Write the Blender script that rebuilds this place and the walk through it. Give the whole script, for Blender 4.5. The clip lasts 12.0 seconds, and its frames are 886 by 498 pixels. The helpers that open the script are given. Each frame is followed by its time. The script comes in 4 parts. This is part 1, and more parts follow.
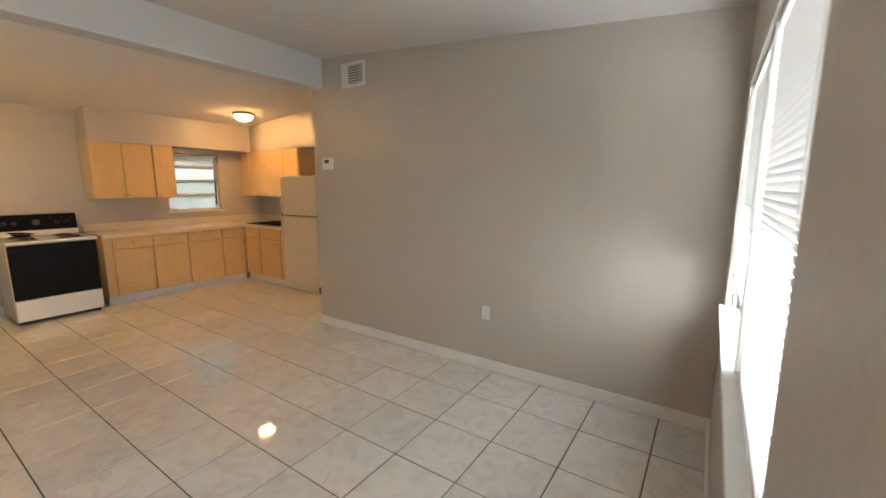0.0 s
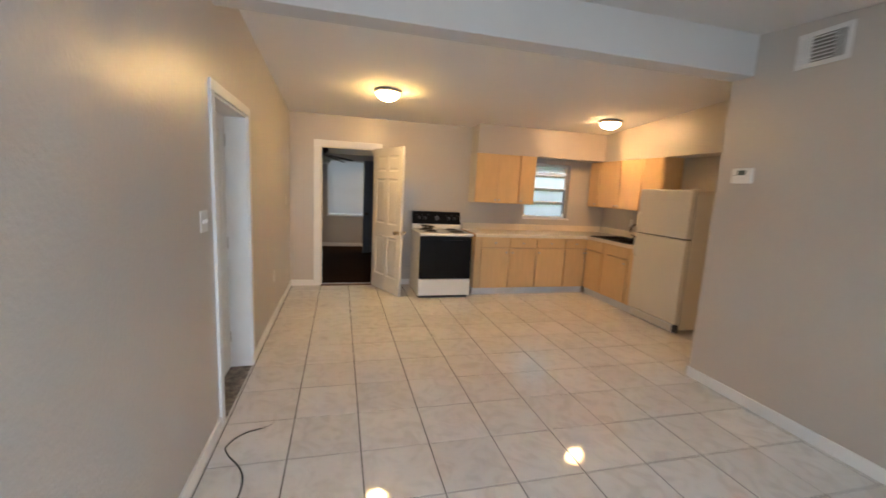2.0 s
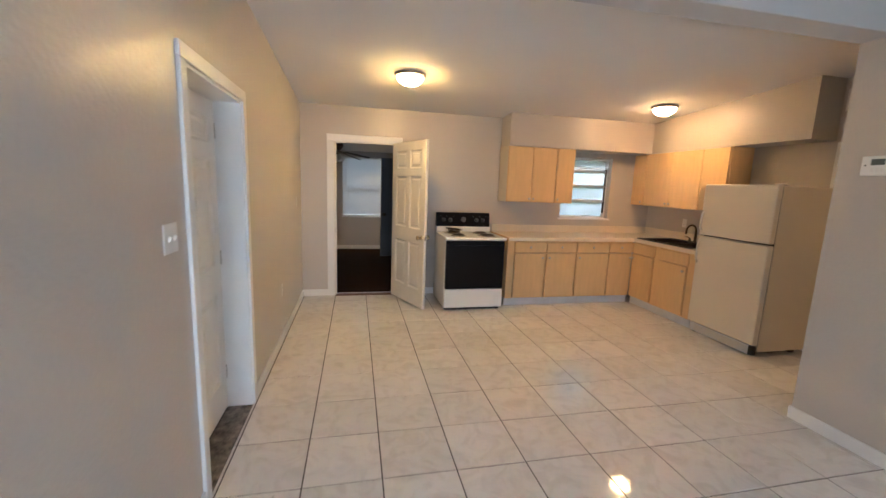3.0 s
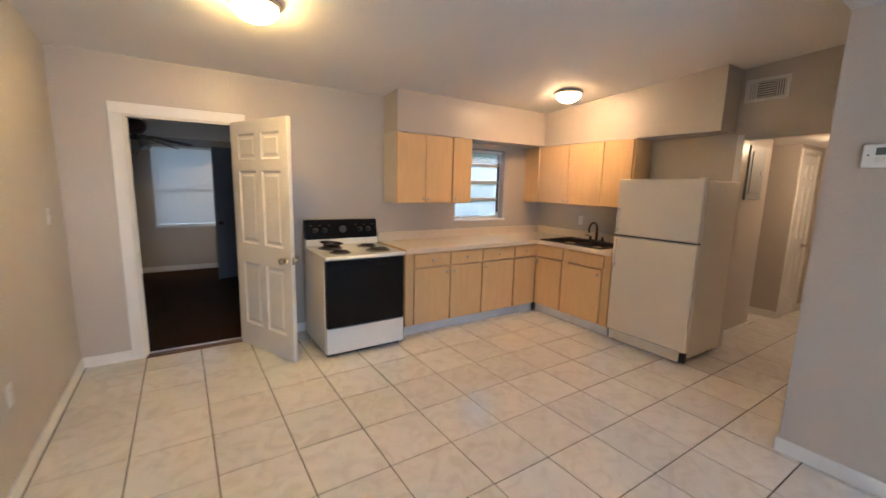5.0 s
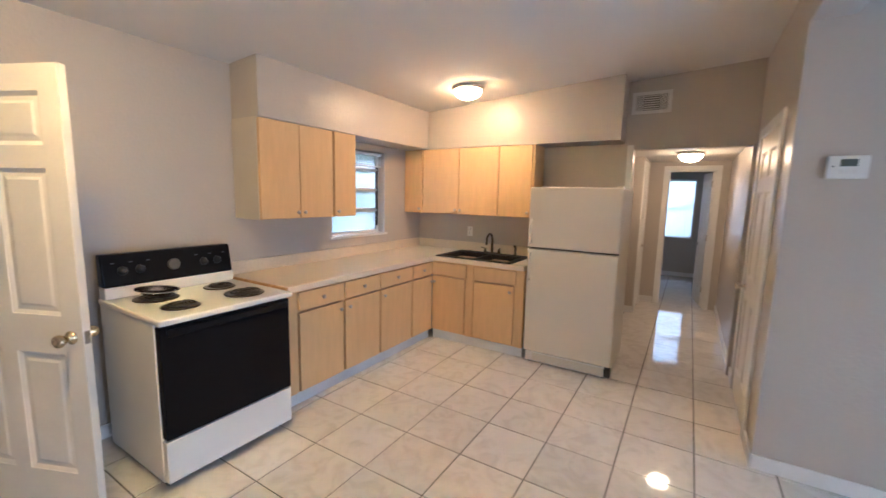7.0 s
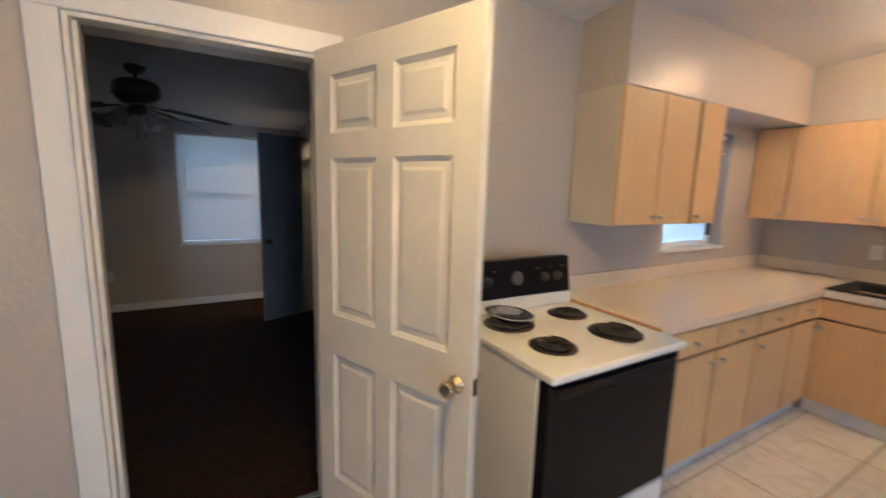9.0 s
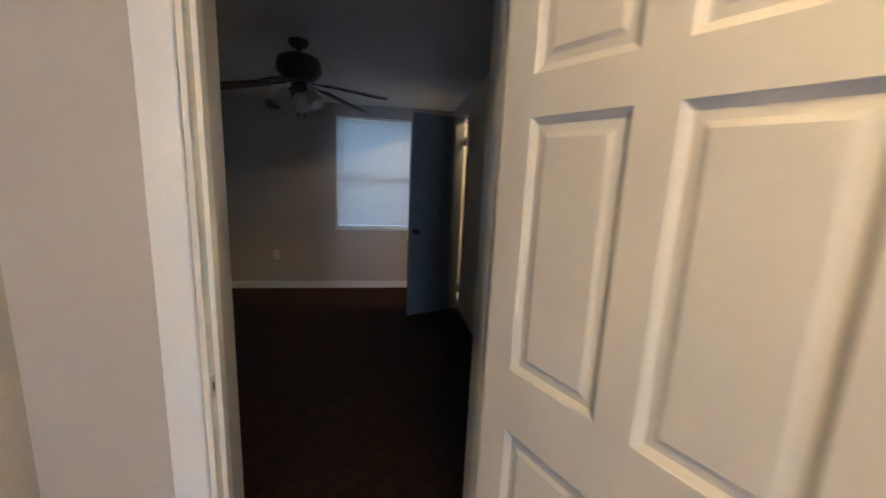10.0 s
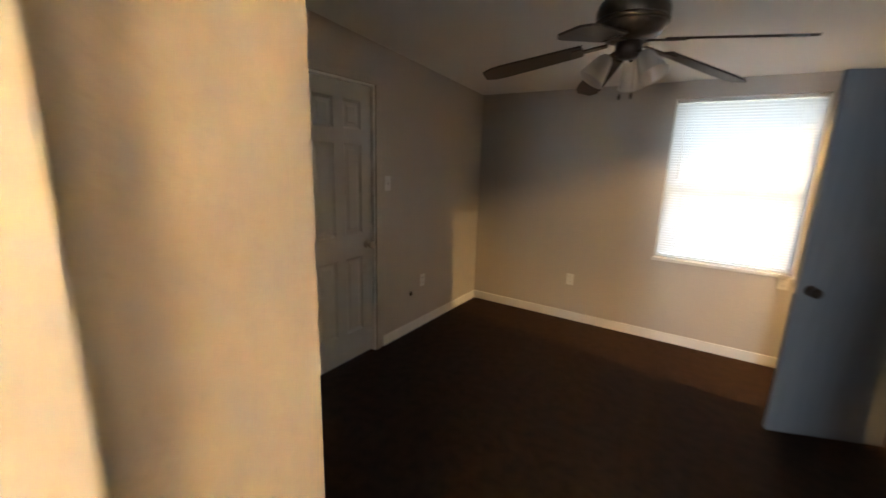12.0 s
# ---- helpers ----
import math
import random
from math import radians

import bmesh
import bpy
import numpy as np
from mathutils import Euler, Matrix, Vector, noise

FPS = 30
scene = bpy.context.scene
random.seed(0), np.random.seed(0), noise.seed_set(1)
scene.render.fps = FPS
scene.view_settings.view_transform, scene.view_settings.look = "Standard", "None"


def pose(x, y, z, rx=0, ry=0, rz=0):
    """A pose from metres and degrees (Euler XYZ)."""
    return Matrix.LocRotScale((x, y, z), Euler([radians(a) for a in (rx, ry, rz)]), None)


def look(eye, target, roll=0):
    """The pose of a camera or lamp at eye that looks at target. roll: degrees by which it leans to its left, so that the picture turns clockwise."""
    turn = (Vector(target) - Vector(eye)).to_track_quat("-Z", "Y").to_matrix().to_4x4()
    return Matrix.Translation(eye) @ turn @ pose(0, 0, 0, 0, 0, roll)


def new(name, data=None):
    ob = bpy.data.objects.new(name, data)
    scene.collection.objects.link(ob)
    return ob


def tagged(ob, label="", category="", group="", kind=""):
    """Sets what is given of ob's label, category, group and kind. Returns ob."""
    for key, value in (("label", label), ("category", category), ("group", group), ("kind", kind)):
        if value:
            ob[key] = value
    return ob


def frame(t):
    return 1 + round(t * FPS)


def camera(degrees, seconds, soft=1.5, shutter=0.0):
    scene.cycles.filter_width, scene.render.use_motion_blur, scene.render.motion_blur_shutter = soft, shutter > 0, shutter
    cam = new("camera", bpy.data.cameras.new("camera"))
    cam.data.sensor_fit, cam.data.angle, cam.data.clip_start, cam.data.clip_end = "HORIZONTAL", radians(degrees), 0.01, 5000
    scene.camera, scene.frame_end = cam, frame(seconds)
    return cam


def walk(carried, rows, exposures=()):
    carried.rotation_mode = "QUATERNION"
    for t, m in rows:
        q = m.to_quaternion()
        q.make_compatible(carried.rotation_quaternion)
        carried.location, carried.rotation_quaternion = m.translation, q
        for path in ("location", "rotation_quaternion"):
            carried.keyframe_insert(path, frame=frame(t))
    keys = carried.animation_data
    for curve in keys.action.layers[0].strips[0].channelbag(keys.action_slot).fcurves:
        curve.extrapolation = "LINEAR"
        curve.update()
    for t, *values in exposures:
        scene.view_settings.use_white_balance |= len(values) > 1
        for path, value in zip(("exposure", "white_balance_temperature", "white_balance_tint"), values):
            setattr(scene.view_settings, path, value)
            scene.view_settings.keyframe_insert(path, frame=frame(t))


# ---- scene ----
cam = camera(96.0, 12.0, shutter=0.5)
PATH = [
    (0, (1.862, 0.611, 1.521), (3.501, 1.714, 1.208), -0.0),
    (0.5, (1.791, 0.755, 1.543), (3.409, 1.885, 1.218), 0.6),
    (1, (1.694, 0.939, 1.541), (3.014, 2.403, 1.204), 1.3),
    (1.5, (1.67, 1.179, 1.537), (2.536, 2.946, 1.177), 2.6),
    (2, (1.678, 1.472, 1.534), (2.18, 3.385, 1.234), 2.9),
    (2.5, (1.686, 1.792, 1.537), (2.041, 3.735, 1.229), 2.7),
    (2.7, (1.669, 1.932, 1.537), (2.05, 3.87, 1.225), 2.6),
    (4.3, (1.694, 2.957, 1.554), (2.461, 4.774, 1.222), 0.3),
    (4.5, (1.698, 3.096, 1.557), (2.578, 4.85, 1.169), 1.1),
    (5, (1.74, 3.434, 1.544), (2.826, 5.084, 1.232), 1.4),
    (5.5, (1.794, 3.75, 1.559), (3.063, 5.264, 1.244), 2.0),
    (6, (1.817, 4.08, 1.554), (3.337, 5.345, 1.254), 0.7),
    (6.5, (1.85, 4.368, 1.545), (3.528, 5.427, 1.292), 0.6),
    (6.7, (1.858, 4.454, 1.557), (3.566, 5.464, 1.304), 1.1),
    (8.5, (1.833, 5.495, 1.536), (3.039, 7.052, 1.192), 2.3),
    (9, (1.798, 5.834, 1.532), (2.767, 7.557, 1.228), 1.7),
    (9.5, (1.815, 6.213, 1.491), (2.476, 8.064, 1.118), 1.7),
    (10, (1.836, 6.54, 1.501), (2.176, 8.472, 1.119), 2.6),
    (10.5, (1.835, 6.858, 1.502), (1.942, 8.811, 1.089), 3.6),
    (11, (1.810, 7.131, 1.535), (1.604, 9.079, 1.12), 2.4),
    (11.5, (1.790, 7.38, 1.556), (1.057, 9.179, 1.101), 2.2),
    (12, (1.680, 7.618, 1.536), (0.626, 9.249, 1.107), 1.8),
]
walk(cam, [(t, look(eye, goal, lean)) for t, eye, goal, lean in PATH],
     exposures=[(0.0, 0.6, 6800, 10), (1.0, 0.66, 6400, 10), (2.5, 0.78, 5600, 10), (4.5, 0.82, 5250, 10), (5.5, 0.86, 4950, 10), (6.5, 1.08, 4720, 10), (8.5, 0.84, 4720, 10), (9.0, 0.76, 4760, 10), (9.5, 0.85, 4680, 10),
                (10.5, 0.98, 4750, 10), (11.0, 1.55, 5250, 10), (11.5, 2.1, 5700, 10), (12.0, 2.85, 6000, 10)])

# ---- world, sun, daylight at the openings ----
world = bpy.data.worlds.new("world")
scene.world = world
world.use_nodes = True
_wn = world.node_tree.nodes
_sky = _wn.new("ShaderNodeTexSky")
_sky.sky_type = "NISHITA"
_sky.sun_disc = False
_sky.sun_elevation = radians(48)
_sky.sun_rotation = radians(225)
_sky.air_density = 1.3
_wn["Background"].inputs[1].default_value = 0.15
world.node_tree.links.new(_sky.outputs[0], _wn["Background"].inputs[0])
_sun = bpy.data.lights.new("sun", "SUN")
_sun.energy, _sun.angle, _sun.color = 5.0, radians(3), (1.0, 0.95, 0.88)
new("sun", _sun).matrix_world = look((-5.0, -5.0, 8.0), (0, 0, 0))


def daylight(name, x, y, z, rx, rz, w, h, watts, col=(0.86, 0.93, 1.0)):
    """An area lamp standing in for the sky's light at a window; the kitchen's hangs outside."""
    d = bpy.data.lights.new(name, "AREA")
    d.shape, d.size, d.size_y, d.energy, d.color = "RECTANGLE", w, h, watts, col
    ob = new(name, d)
    ob.matrix_world = pose(x, y, z, rx, 0, rz)
    return ob


daylight("window_daylight_living", 3.52, 0.28, 1.445, 90, 0, 1.82, 1.12, 78)
daylight("window_daylight_door", 1.61, 0.10, 1.10, 90, 0, 0.86, 1.9, 31, (0.90, 0.95, 1.0))
daylight("window_daylight_bedroom", 1.85, 11.80, 1.42, 90, 180, 0.90, 1.28, 2.1, (1.0, 0.95, 0.91))
daylight("window_daylight_far", 11.68, 4.965, 1.40, 90, 90, 0.90, 1.12, 9)
# added lamp, unseen under the eave, that makes the frosted panes glow
daylight("added_pane_fill_kitchen", 5.05, 8.42, 2.62, 38, 180, 0.95, 0.5, 38, (0.95, 0.97, 1.0))


# ---- materials ----
def mat(name, col, rough=0.5, metal=0.0, var=0.06, scale=3.0, bump=0.0, fine=90.0, stretch=(1, 1, 1), rnd=0.0, spec=0.5, streak=0.0):
    m = bpy.data.materials.new(name)
    m.use_nodes = True
    n, l = m.node_tree.nodes, m.node_tree.links
    p = n["Principled BSDF"]
    tc = n.new("ShaderNodeTexCoord")
    mp = n.new("ShaderNodeMapping")
    mp.inputs["Scale"].default_value = stretch
    l.new(tc.outputs["Object"], mp.inputs["Vector"])
    if rnd:
        oi = n.new("ShaderNodeObjectInfo")
        mu = n.new("ShaderNodeMath")
        mu.operation = "MULTIPLY"
        mu.inputs[1].default_value = 37.0
        l.new(oi.outputs["Random"], mu.inputs[0])
        l.new(mu.outputs[0], mp.inputs["Location"])
    a = n.new("ShaderNodeTexNoise")
    a.inputs["Scale"].default_value, a.inputs["Detail"].default_value = scale, 5
    b = n.new("ShaderNodeTexNoise")
    b.inputs["Scale"].default_value, b.inputs["Detail"].default_value = fine, 3
    l.new(mp.outputs[0], a.inputs["Vector"])
    l.new(mp.outputs[0], b.inputs["Vector"])
    mix = n.new("ShaderNodeMix")
    mix.data_type = "RGBA"
    mix.inputs[6].default_value = (*[c * (1 - var) for c in col], 1)
    mix.inputs[7].default_value = (*[min(1, c * (1 + var)) for c in col], 1)
    add = n.new("ShaderNodeMath")
    add.operation = "MULTIPLY_ADD"
    add.inputs[1].default_value, add.inputs[2].default_value = 0.35, -0.17
    l.new(b.outputs["Fac"], add.inputs[0])
    s2 = n.new("ShaderNodeMath")
    s2.operation = "ADD"
    l.new(a.outputs["Fac"], s2.inputs[0])
    l.new(add.outputs[0], s2.inputs[1])
    rp = n.new("ShaderNodeMapRange")
    rp.inputs[1].default_value, rp.inputs[2].default_value = 0.3, 0.7
    l.new(s2.outputs[0], rp.inputs[0])
    l.new(rp.outputs[0], mix.inputs[0])
    l.new(mix.outputs[2], p.inputs["Base Color"])
    rr = n.new("ShaderNodeMapRange")
    rr.inputs[3].default_value, rr.inputs[4].default_value = max(0.02, rough * 0.82), min(1, rough * 1.18)
    l.new(a.outputs["Fac"], rr.inputs[0])
    l.new(rr.outputs[0], p.inputs["Roughness"])
    p.inputs["Metallic"].default_value = metal
    p.inputs["Specular IOR Level"].default_value = spec
    if bump:
        bu = n.new("ShaderNodeBump")
        bu.inputs["Strength"].default_value, bu.inputs["Distance"].default_value = bump, 0.004
        l.new(b.outputs["Fac"], bu.inputs["Height"])
        l.new(bu.outputs[0], p.inputs["Normal"])
    return m


def glass(name, rough=0.0, col=(0.95, 0.98, 0.97)):
    m = bpy.data.materials.new(name)
    m.use_nodes = True
    p = m.node_tree.nodes["Principled BSDF"]
    p.inputs["Base Color"].default_value = (*col, 1)
    p.inputs["Transmission Weight"].default_value = 1
    p.inputs["Roughness"].default_value = rough
    p.inputs["IOR"].default_value = 1.45
    return m


def thin(name, col, through_share=0.5):
    """Thin sheet that lets part of the light through."""
    m = bpy.data.materials.new(name)
    m.use_nodes = True
    n, l = m.node_tree.nodes, m.node_tree.links
    out = n["Material Output"]
    p = n["Principled BSDF"]
    p.inputs["Base Color"].default_value = (*col, 1)
    p.inputs["Roughness"].default_value = 0.45
    t = n.new("ShaderNodeBsdfTranslucent")
    t.inputs[0].default_value = (*col, 1)
    mx = n.new("ShaderNodeMixShader")
    mx.inputs[0].default_value = through_share
    l.new(p.outputs[0], mx.inputs[1])
    l.new(t.outputs[0], mx.inputs[2])
    l.new(mx.outputs[0], out.inputs[0])
    return m


def glow(name, col, strength, bulbs=0.0):
    """Lit glass; with bulbs, two hot spots show where the bulbs sit behind it."""
    m = bpy.data.materials.new(name)
    m.use_nodes = True
    n, l = m.node_tree.nodes, m.node_tree.links
    p = n["Principled BSDF"]
    p.inputs["Base Color"].default_value = (0.9, 0.88, 0.84, 1)
    p.inputs["Roughness"].default_value = 0.3
    p.inputs["Emission Color"].default_value = (*col, 1)
    p.inputs["Emission Strength"].default_value = strength
    if bulbs:
        tc = n.new("ShaderNodeTexCoord")
        total = None
        for sx in (-0.045, 0.045):
            d = n.new("ShaderNodeVectorMath")
            d.operation = "DISTANCE"
            d.inputs[1].default_value = (sx, sx * 0.5, -0.085)
            l.new(tc.outputs["Object"], d.inputs[0])
            r = n.new("ShaderNodeMapRange")
            r.interpolation_type = "SMOOTHSTEP"
            r.inputs[1].default_value, r.inputs[2].default_value = 0.015, 0.075
            r.inputs[3].default_value, r.inputs[4].default_value = bulbs, strength / 2
            l.new(d.outputs["Value"], r.inputs[0])
            if total:
                q = n.new("ShaderNodeMath")
                l.new(total, q.inputs[0])
                l.new(r.outputs[0], q.inputs[1])
                total = q.outputs[0]
            else:
                total = r.outputs[0]
        l.new(total, p.inputs["Emission Strength"])
    return m


def tile_mat():
    """Glossy white ceramic with soft grey marble clouds, turned at random from tile to tile."""
    m = mat("ceramic_tile", (0.73, 0.70, 0.66), 0.05, var=0.035, scale=5, fine=40, rnd=1, spec=0.72)
    n, l = m.node_tree.nodes, m.node_tree.links
    p = n["Principled BSDF"]
    mp = [k for k in n if k.type == "MAPPING"][0]
    w = n.new("ShaderNodeTexNoise")
    w.inputs["Scale"].default_value, w.inputs["Detail"].default_value, w.inputs["Distortion"].default_value = 5.5, 6, 2.0
    l.new(mp.outputs[0], w.inputs["Vector"])
    r = n.new("ShaderNodeValToRGB")
    r.color_ramp.elements[0].position, r.color_ramp.elements[0].color = 0.34, (0.885, 0.875, 0.865, 1)
    r.color_ramp.elements[1].position, r.color_ramp.elements[1].color = 0.54, (1, 1, 1, 1)
    l.new(w.outputs["Fac"], r.inputs[0])
    mu = n.new("ShaderNodeMix")
    mu.data_type, mu.blend_type = "RGBA", "MULTIPLY"
    mu.inputs[0].default_value = 1
    old = p.inputs["Base Color"].links[0].from_socket
    l.new(old, mu.inputs[6])
    l.new(r.outputs[0], mu.inputs[7])
    oi = n.new("ShaderNodeObjectInfo")
    mr = n.new("ShaderNodeMapRange")
    mr.inputs[3].default_value, mr.inputs[4].default_value = 0.95, 1.04
    l.new(oi.outputs["Random"], mr.inputs[0])
    mv = n.new("ShaderNodeVectorMath")
    mv.operation = "SCALE"
    l.new(mu.outputs[2], mv.inputs[0])
    l.new(mr.outputs[0], mv.inputs["Scale"])
    l.new(mv.outputs[0], p.inputs["Base Color"])
    return m


WALL = mat("greige_wall_paint", (0.50, 0.455, 0.405), 0.31, var=0.03, scale=1.2, bump=0.5, fine=50)
CEIL = mat("white_ceiling_paint", (0.81, 0.79, 0.76), 0.85, var=0.02, scale=1.0, bump=0.15, fine=70)
# CEIL's white, with the living room's duller light darkened into the colour
LCEIL = mat("shaded_white_ceiling_paint", (0.585, 0.56, 0.53), 0.85, var=0.02, scale=1.0, bump=0.15, fine=70)
TRIM = mat("white_trim_paint", (0.78, 0.77, 0.75), 0.35, var=0.04, scale=4, bump=0.04)
DOORP = mat("cream_door_paint", (0.74, 0.71, 0.65), 0.38, var=0.04, scale=5, bump=0.05, fine=60)
# grey door paint, darkened and blued to hold the leaf's shaded side
GREYDOOR = mat("shaded_grey_door_paint", (0.20, 0.215, 0.235), 0.45, var=0.06, scale=6, bump=0.05, stretch=(6, 6, 0.6))
PGREY = mat("pale_grey_paint", (0.50, 0.49, 0.47), 0.45, var=0.05, scale=5, bump=0.05)
TILE = tile_mat()
GROUT = mat("grey_grout", (0.085, 0.075, 0.066), 0.9, var=0.25, scale=12, bump=0.3)
MAPLE = mat("maple_veneer", (0.68, 0.45, 0.215), 0.42, var=0.045, scale=5, fine=60, bump=0.05, stretch=(5, 5, 0.7), rnd=1)
MAPLEH = mat("maple_edge", (0.60, 0.39, 0.20), 0.45, var=0.10, scale=5, fine=60, stretch=(0.7, 0.7, 5))
OAK = mat("bare_particle_edge", (0.46, 0.27, 0.11), 0.7, var=0.22, scale=30, bump=0.2, fine=200)
LAMI = mat("beige_laminate", (0.73, 0.63, 0.49), 0.30, var=0.05, scale=60, fine=300)
KICK = mat("kick_board_paint", (0.64, 0.66, 0.68), 0.5, var=0.06, scale=6)
ENAMEL = mat("white_enamel", (0.80, 0.79, 0.76), 0.18, var=0.02, scale=3)
BISQUE = mat("bisque_appliance_paint", (0.66, 0.60, 0.49), 0.38, var=0.02, scale=2, bump=0.10, fine=220)
BLACKGL = mat("black_oven_glass", (0.007, 0.007, 0.008), 0.30, var=0.1, scale=0.7, spec=0.10)
BLACKP = mat("black_plastic", (0.02, 0.02, 0.02), 0.45, var=0.2, scale=20)
COIL = mat("burner_coil", (0.025, 0.022, 0.02), 0.55, var=0.25, scale=40, bump=0.2)
DRIP = mat("stained_drip_pan", (0.05, 0.035, 0.025), 0.35, metal=0.6, var=0.5, scale=25)
CHROME = mat("chrome", (0.75, 0.74, 0.72), 0.14, metal=1, var=0.05, scale=20)
BRASS = mat("worn_brass", (0.60, 0.50, 0.33), 0.2, metal=1, var=0.12, scale=30)
NICKEL = mat("satin_nickel", (0.50, 0.47, 0.43), 0.3, metal=1, var=0.08, scale=25)
BRONZE = mat("oiled_bronze", (0.09, 0.065, 0.05), 0.35, metal=0.8, var=0.2, scale=30)
SINKM = mat("black_composite_sink", (0.012, 0.012, 0.013), 0.5, var=0.2, scale=60, spec=0.2)
CARPET = mat("dark_brown_carpet", (0.034, 0.018, 0.011), 0.95, var=0.30, scale=14, bump=0.8, fine=350, spec=0.1)
STONE = mat("worn_marble_threshold", (0.15, 0.13, 0.11), 0.6, var=0.9, scale=15, bump=0.6, fine=90)
WOODTH = mat("brown_threshold_wood", (0.14, 0.07, 0.04), 0.5, var=0.3, scale=10)
ALU = mat("aluminium", (0.62, 0.62, 0.62), 0.35, metal=0.8, var=0.08, scale=10)
WHITEP = mat("white_plastic", (0.76, 0.75, 0.72), 0.35, var=0.02, scale=8)
VENTW = mat("white_vent_enamel", (0.72, 0.70, 0.67), 0.4, var=0.05, scale=10)
DUCT = mat("dusty_duct", (0.20, 0.19, 0.175), 0.8, var=0.2, scale=8)
LCD = mat("grey_screen", (0.10, 0.12, 0.11), 0.2, var=0.05, scale=8)
CABLE = mat("black_cable", (0.03, 0.028, 0.025), 0.5, var=0.2, scale=40)
PANELM = mat("grey_breaker_panel", (0.36, 0.37, 0.37), 0.45, metal=0.3, var=0.05, scale=6)
FANB = mat("dark_walnut_blade", (0.030, 0.018, 0.012), 0.42, var=0.25, scale=6, stretch=(1, 8, 8))
SLAT = thin("white_vinyl_slat", (0.80, 0.80, 0.80), 0.02)
SLATB = thin("lit_vinyl_slat", (0.84, 0.84, 0.86), 0.32)
CORD = mat("white_cord", (0.7, 0.7, 0.68), 0.7, var=0.05)
PANE = glass("window_glass")
FROST = glass("frosted_louver_glass", 0.10, (0.86, 0.93, 0.92))
_ft = FROST.node_tree
_fx, _fm = _ft.nodes.new("ShaderNodeBsdfTranslucent"), _ft.nodes.new("ShaderNodeMixShader")
_fx.inputs[0].default_value, _fm.inputs[0].default_value = (0.90, 0.94, 0.95, 1), 0.30
_ft.links.new(_ft.nodes["Principled BSDF"].outputs[0], _fm.inputs[1])
_ft.links.new(_fx.outputs[0], _fm.inputs[2])
_ft.links.new(_fm.outputs[0], _ft.nodes["Material Output"].inputs[0])
SHADEG = glass("frosted_shade_glass", 0.35, (0.9, 0.88, 0.84))
BULBY = glow("yellow_dome_glass", (1.0, 0.57, 0.17), 66.0, 240.0)
BULB = glow("warm_dome_glass", (1.0, 0.54, 0.20), 37.0, 160.0)
BULBH = glow("warm_hall_dome_glass", (1.0, 0.60, 0.28), 40.0)
BATH = glow("bath_bulb_glass", (1.0, 0.60, 0.22), 700.0)
LEAF = mat("hedge_leaf", (0.10, 0.15, 0.05), 0.6, var=0.4, scale=3, rnd=1)
BARK = mat("bark", (0.16, 0.11, 0.08), 0.9, var=0.3, scale=8, bump=0.5)
GRASS = mat("lawn", (0.07, 0.10, 0.03), 0.95, var=0.4, scale=2, bump=0.5)
FENCE = mat("weathered_fence_paint", (0.74, 0.75, 0.74), 0.7, var=0.12, scale=5, rnd=1)
STUCCO = mat("outer_stucco", (0.55, 0.50, 0.42), 0.9, var=0.06, scale=4, bump=0.4)
PALE = mat("beige_painted_side", (0.60, 0.54, 0.44), 0.5, var=0.04, scale=4, bump=0.06)
MARK = mat("pale_print", (0.07, 0.07, 0.07), 0.5, var=0.05)


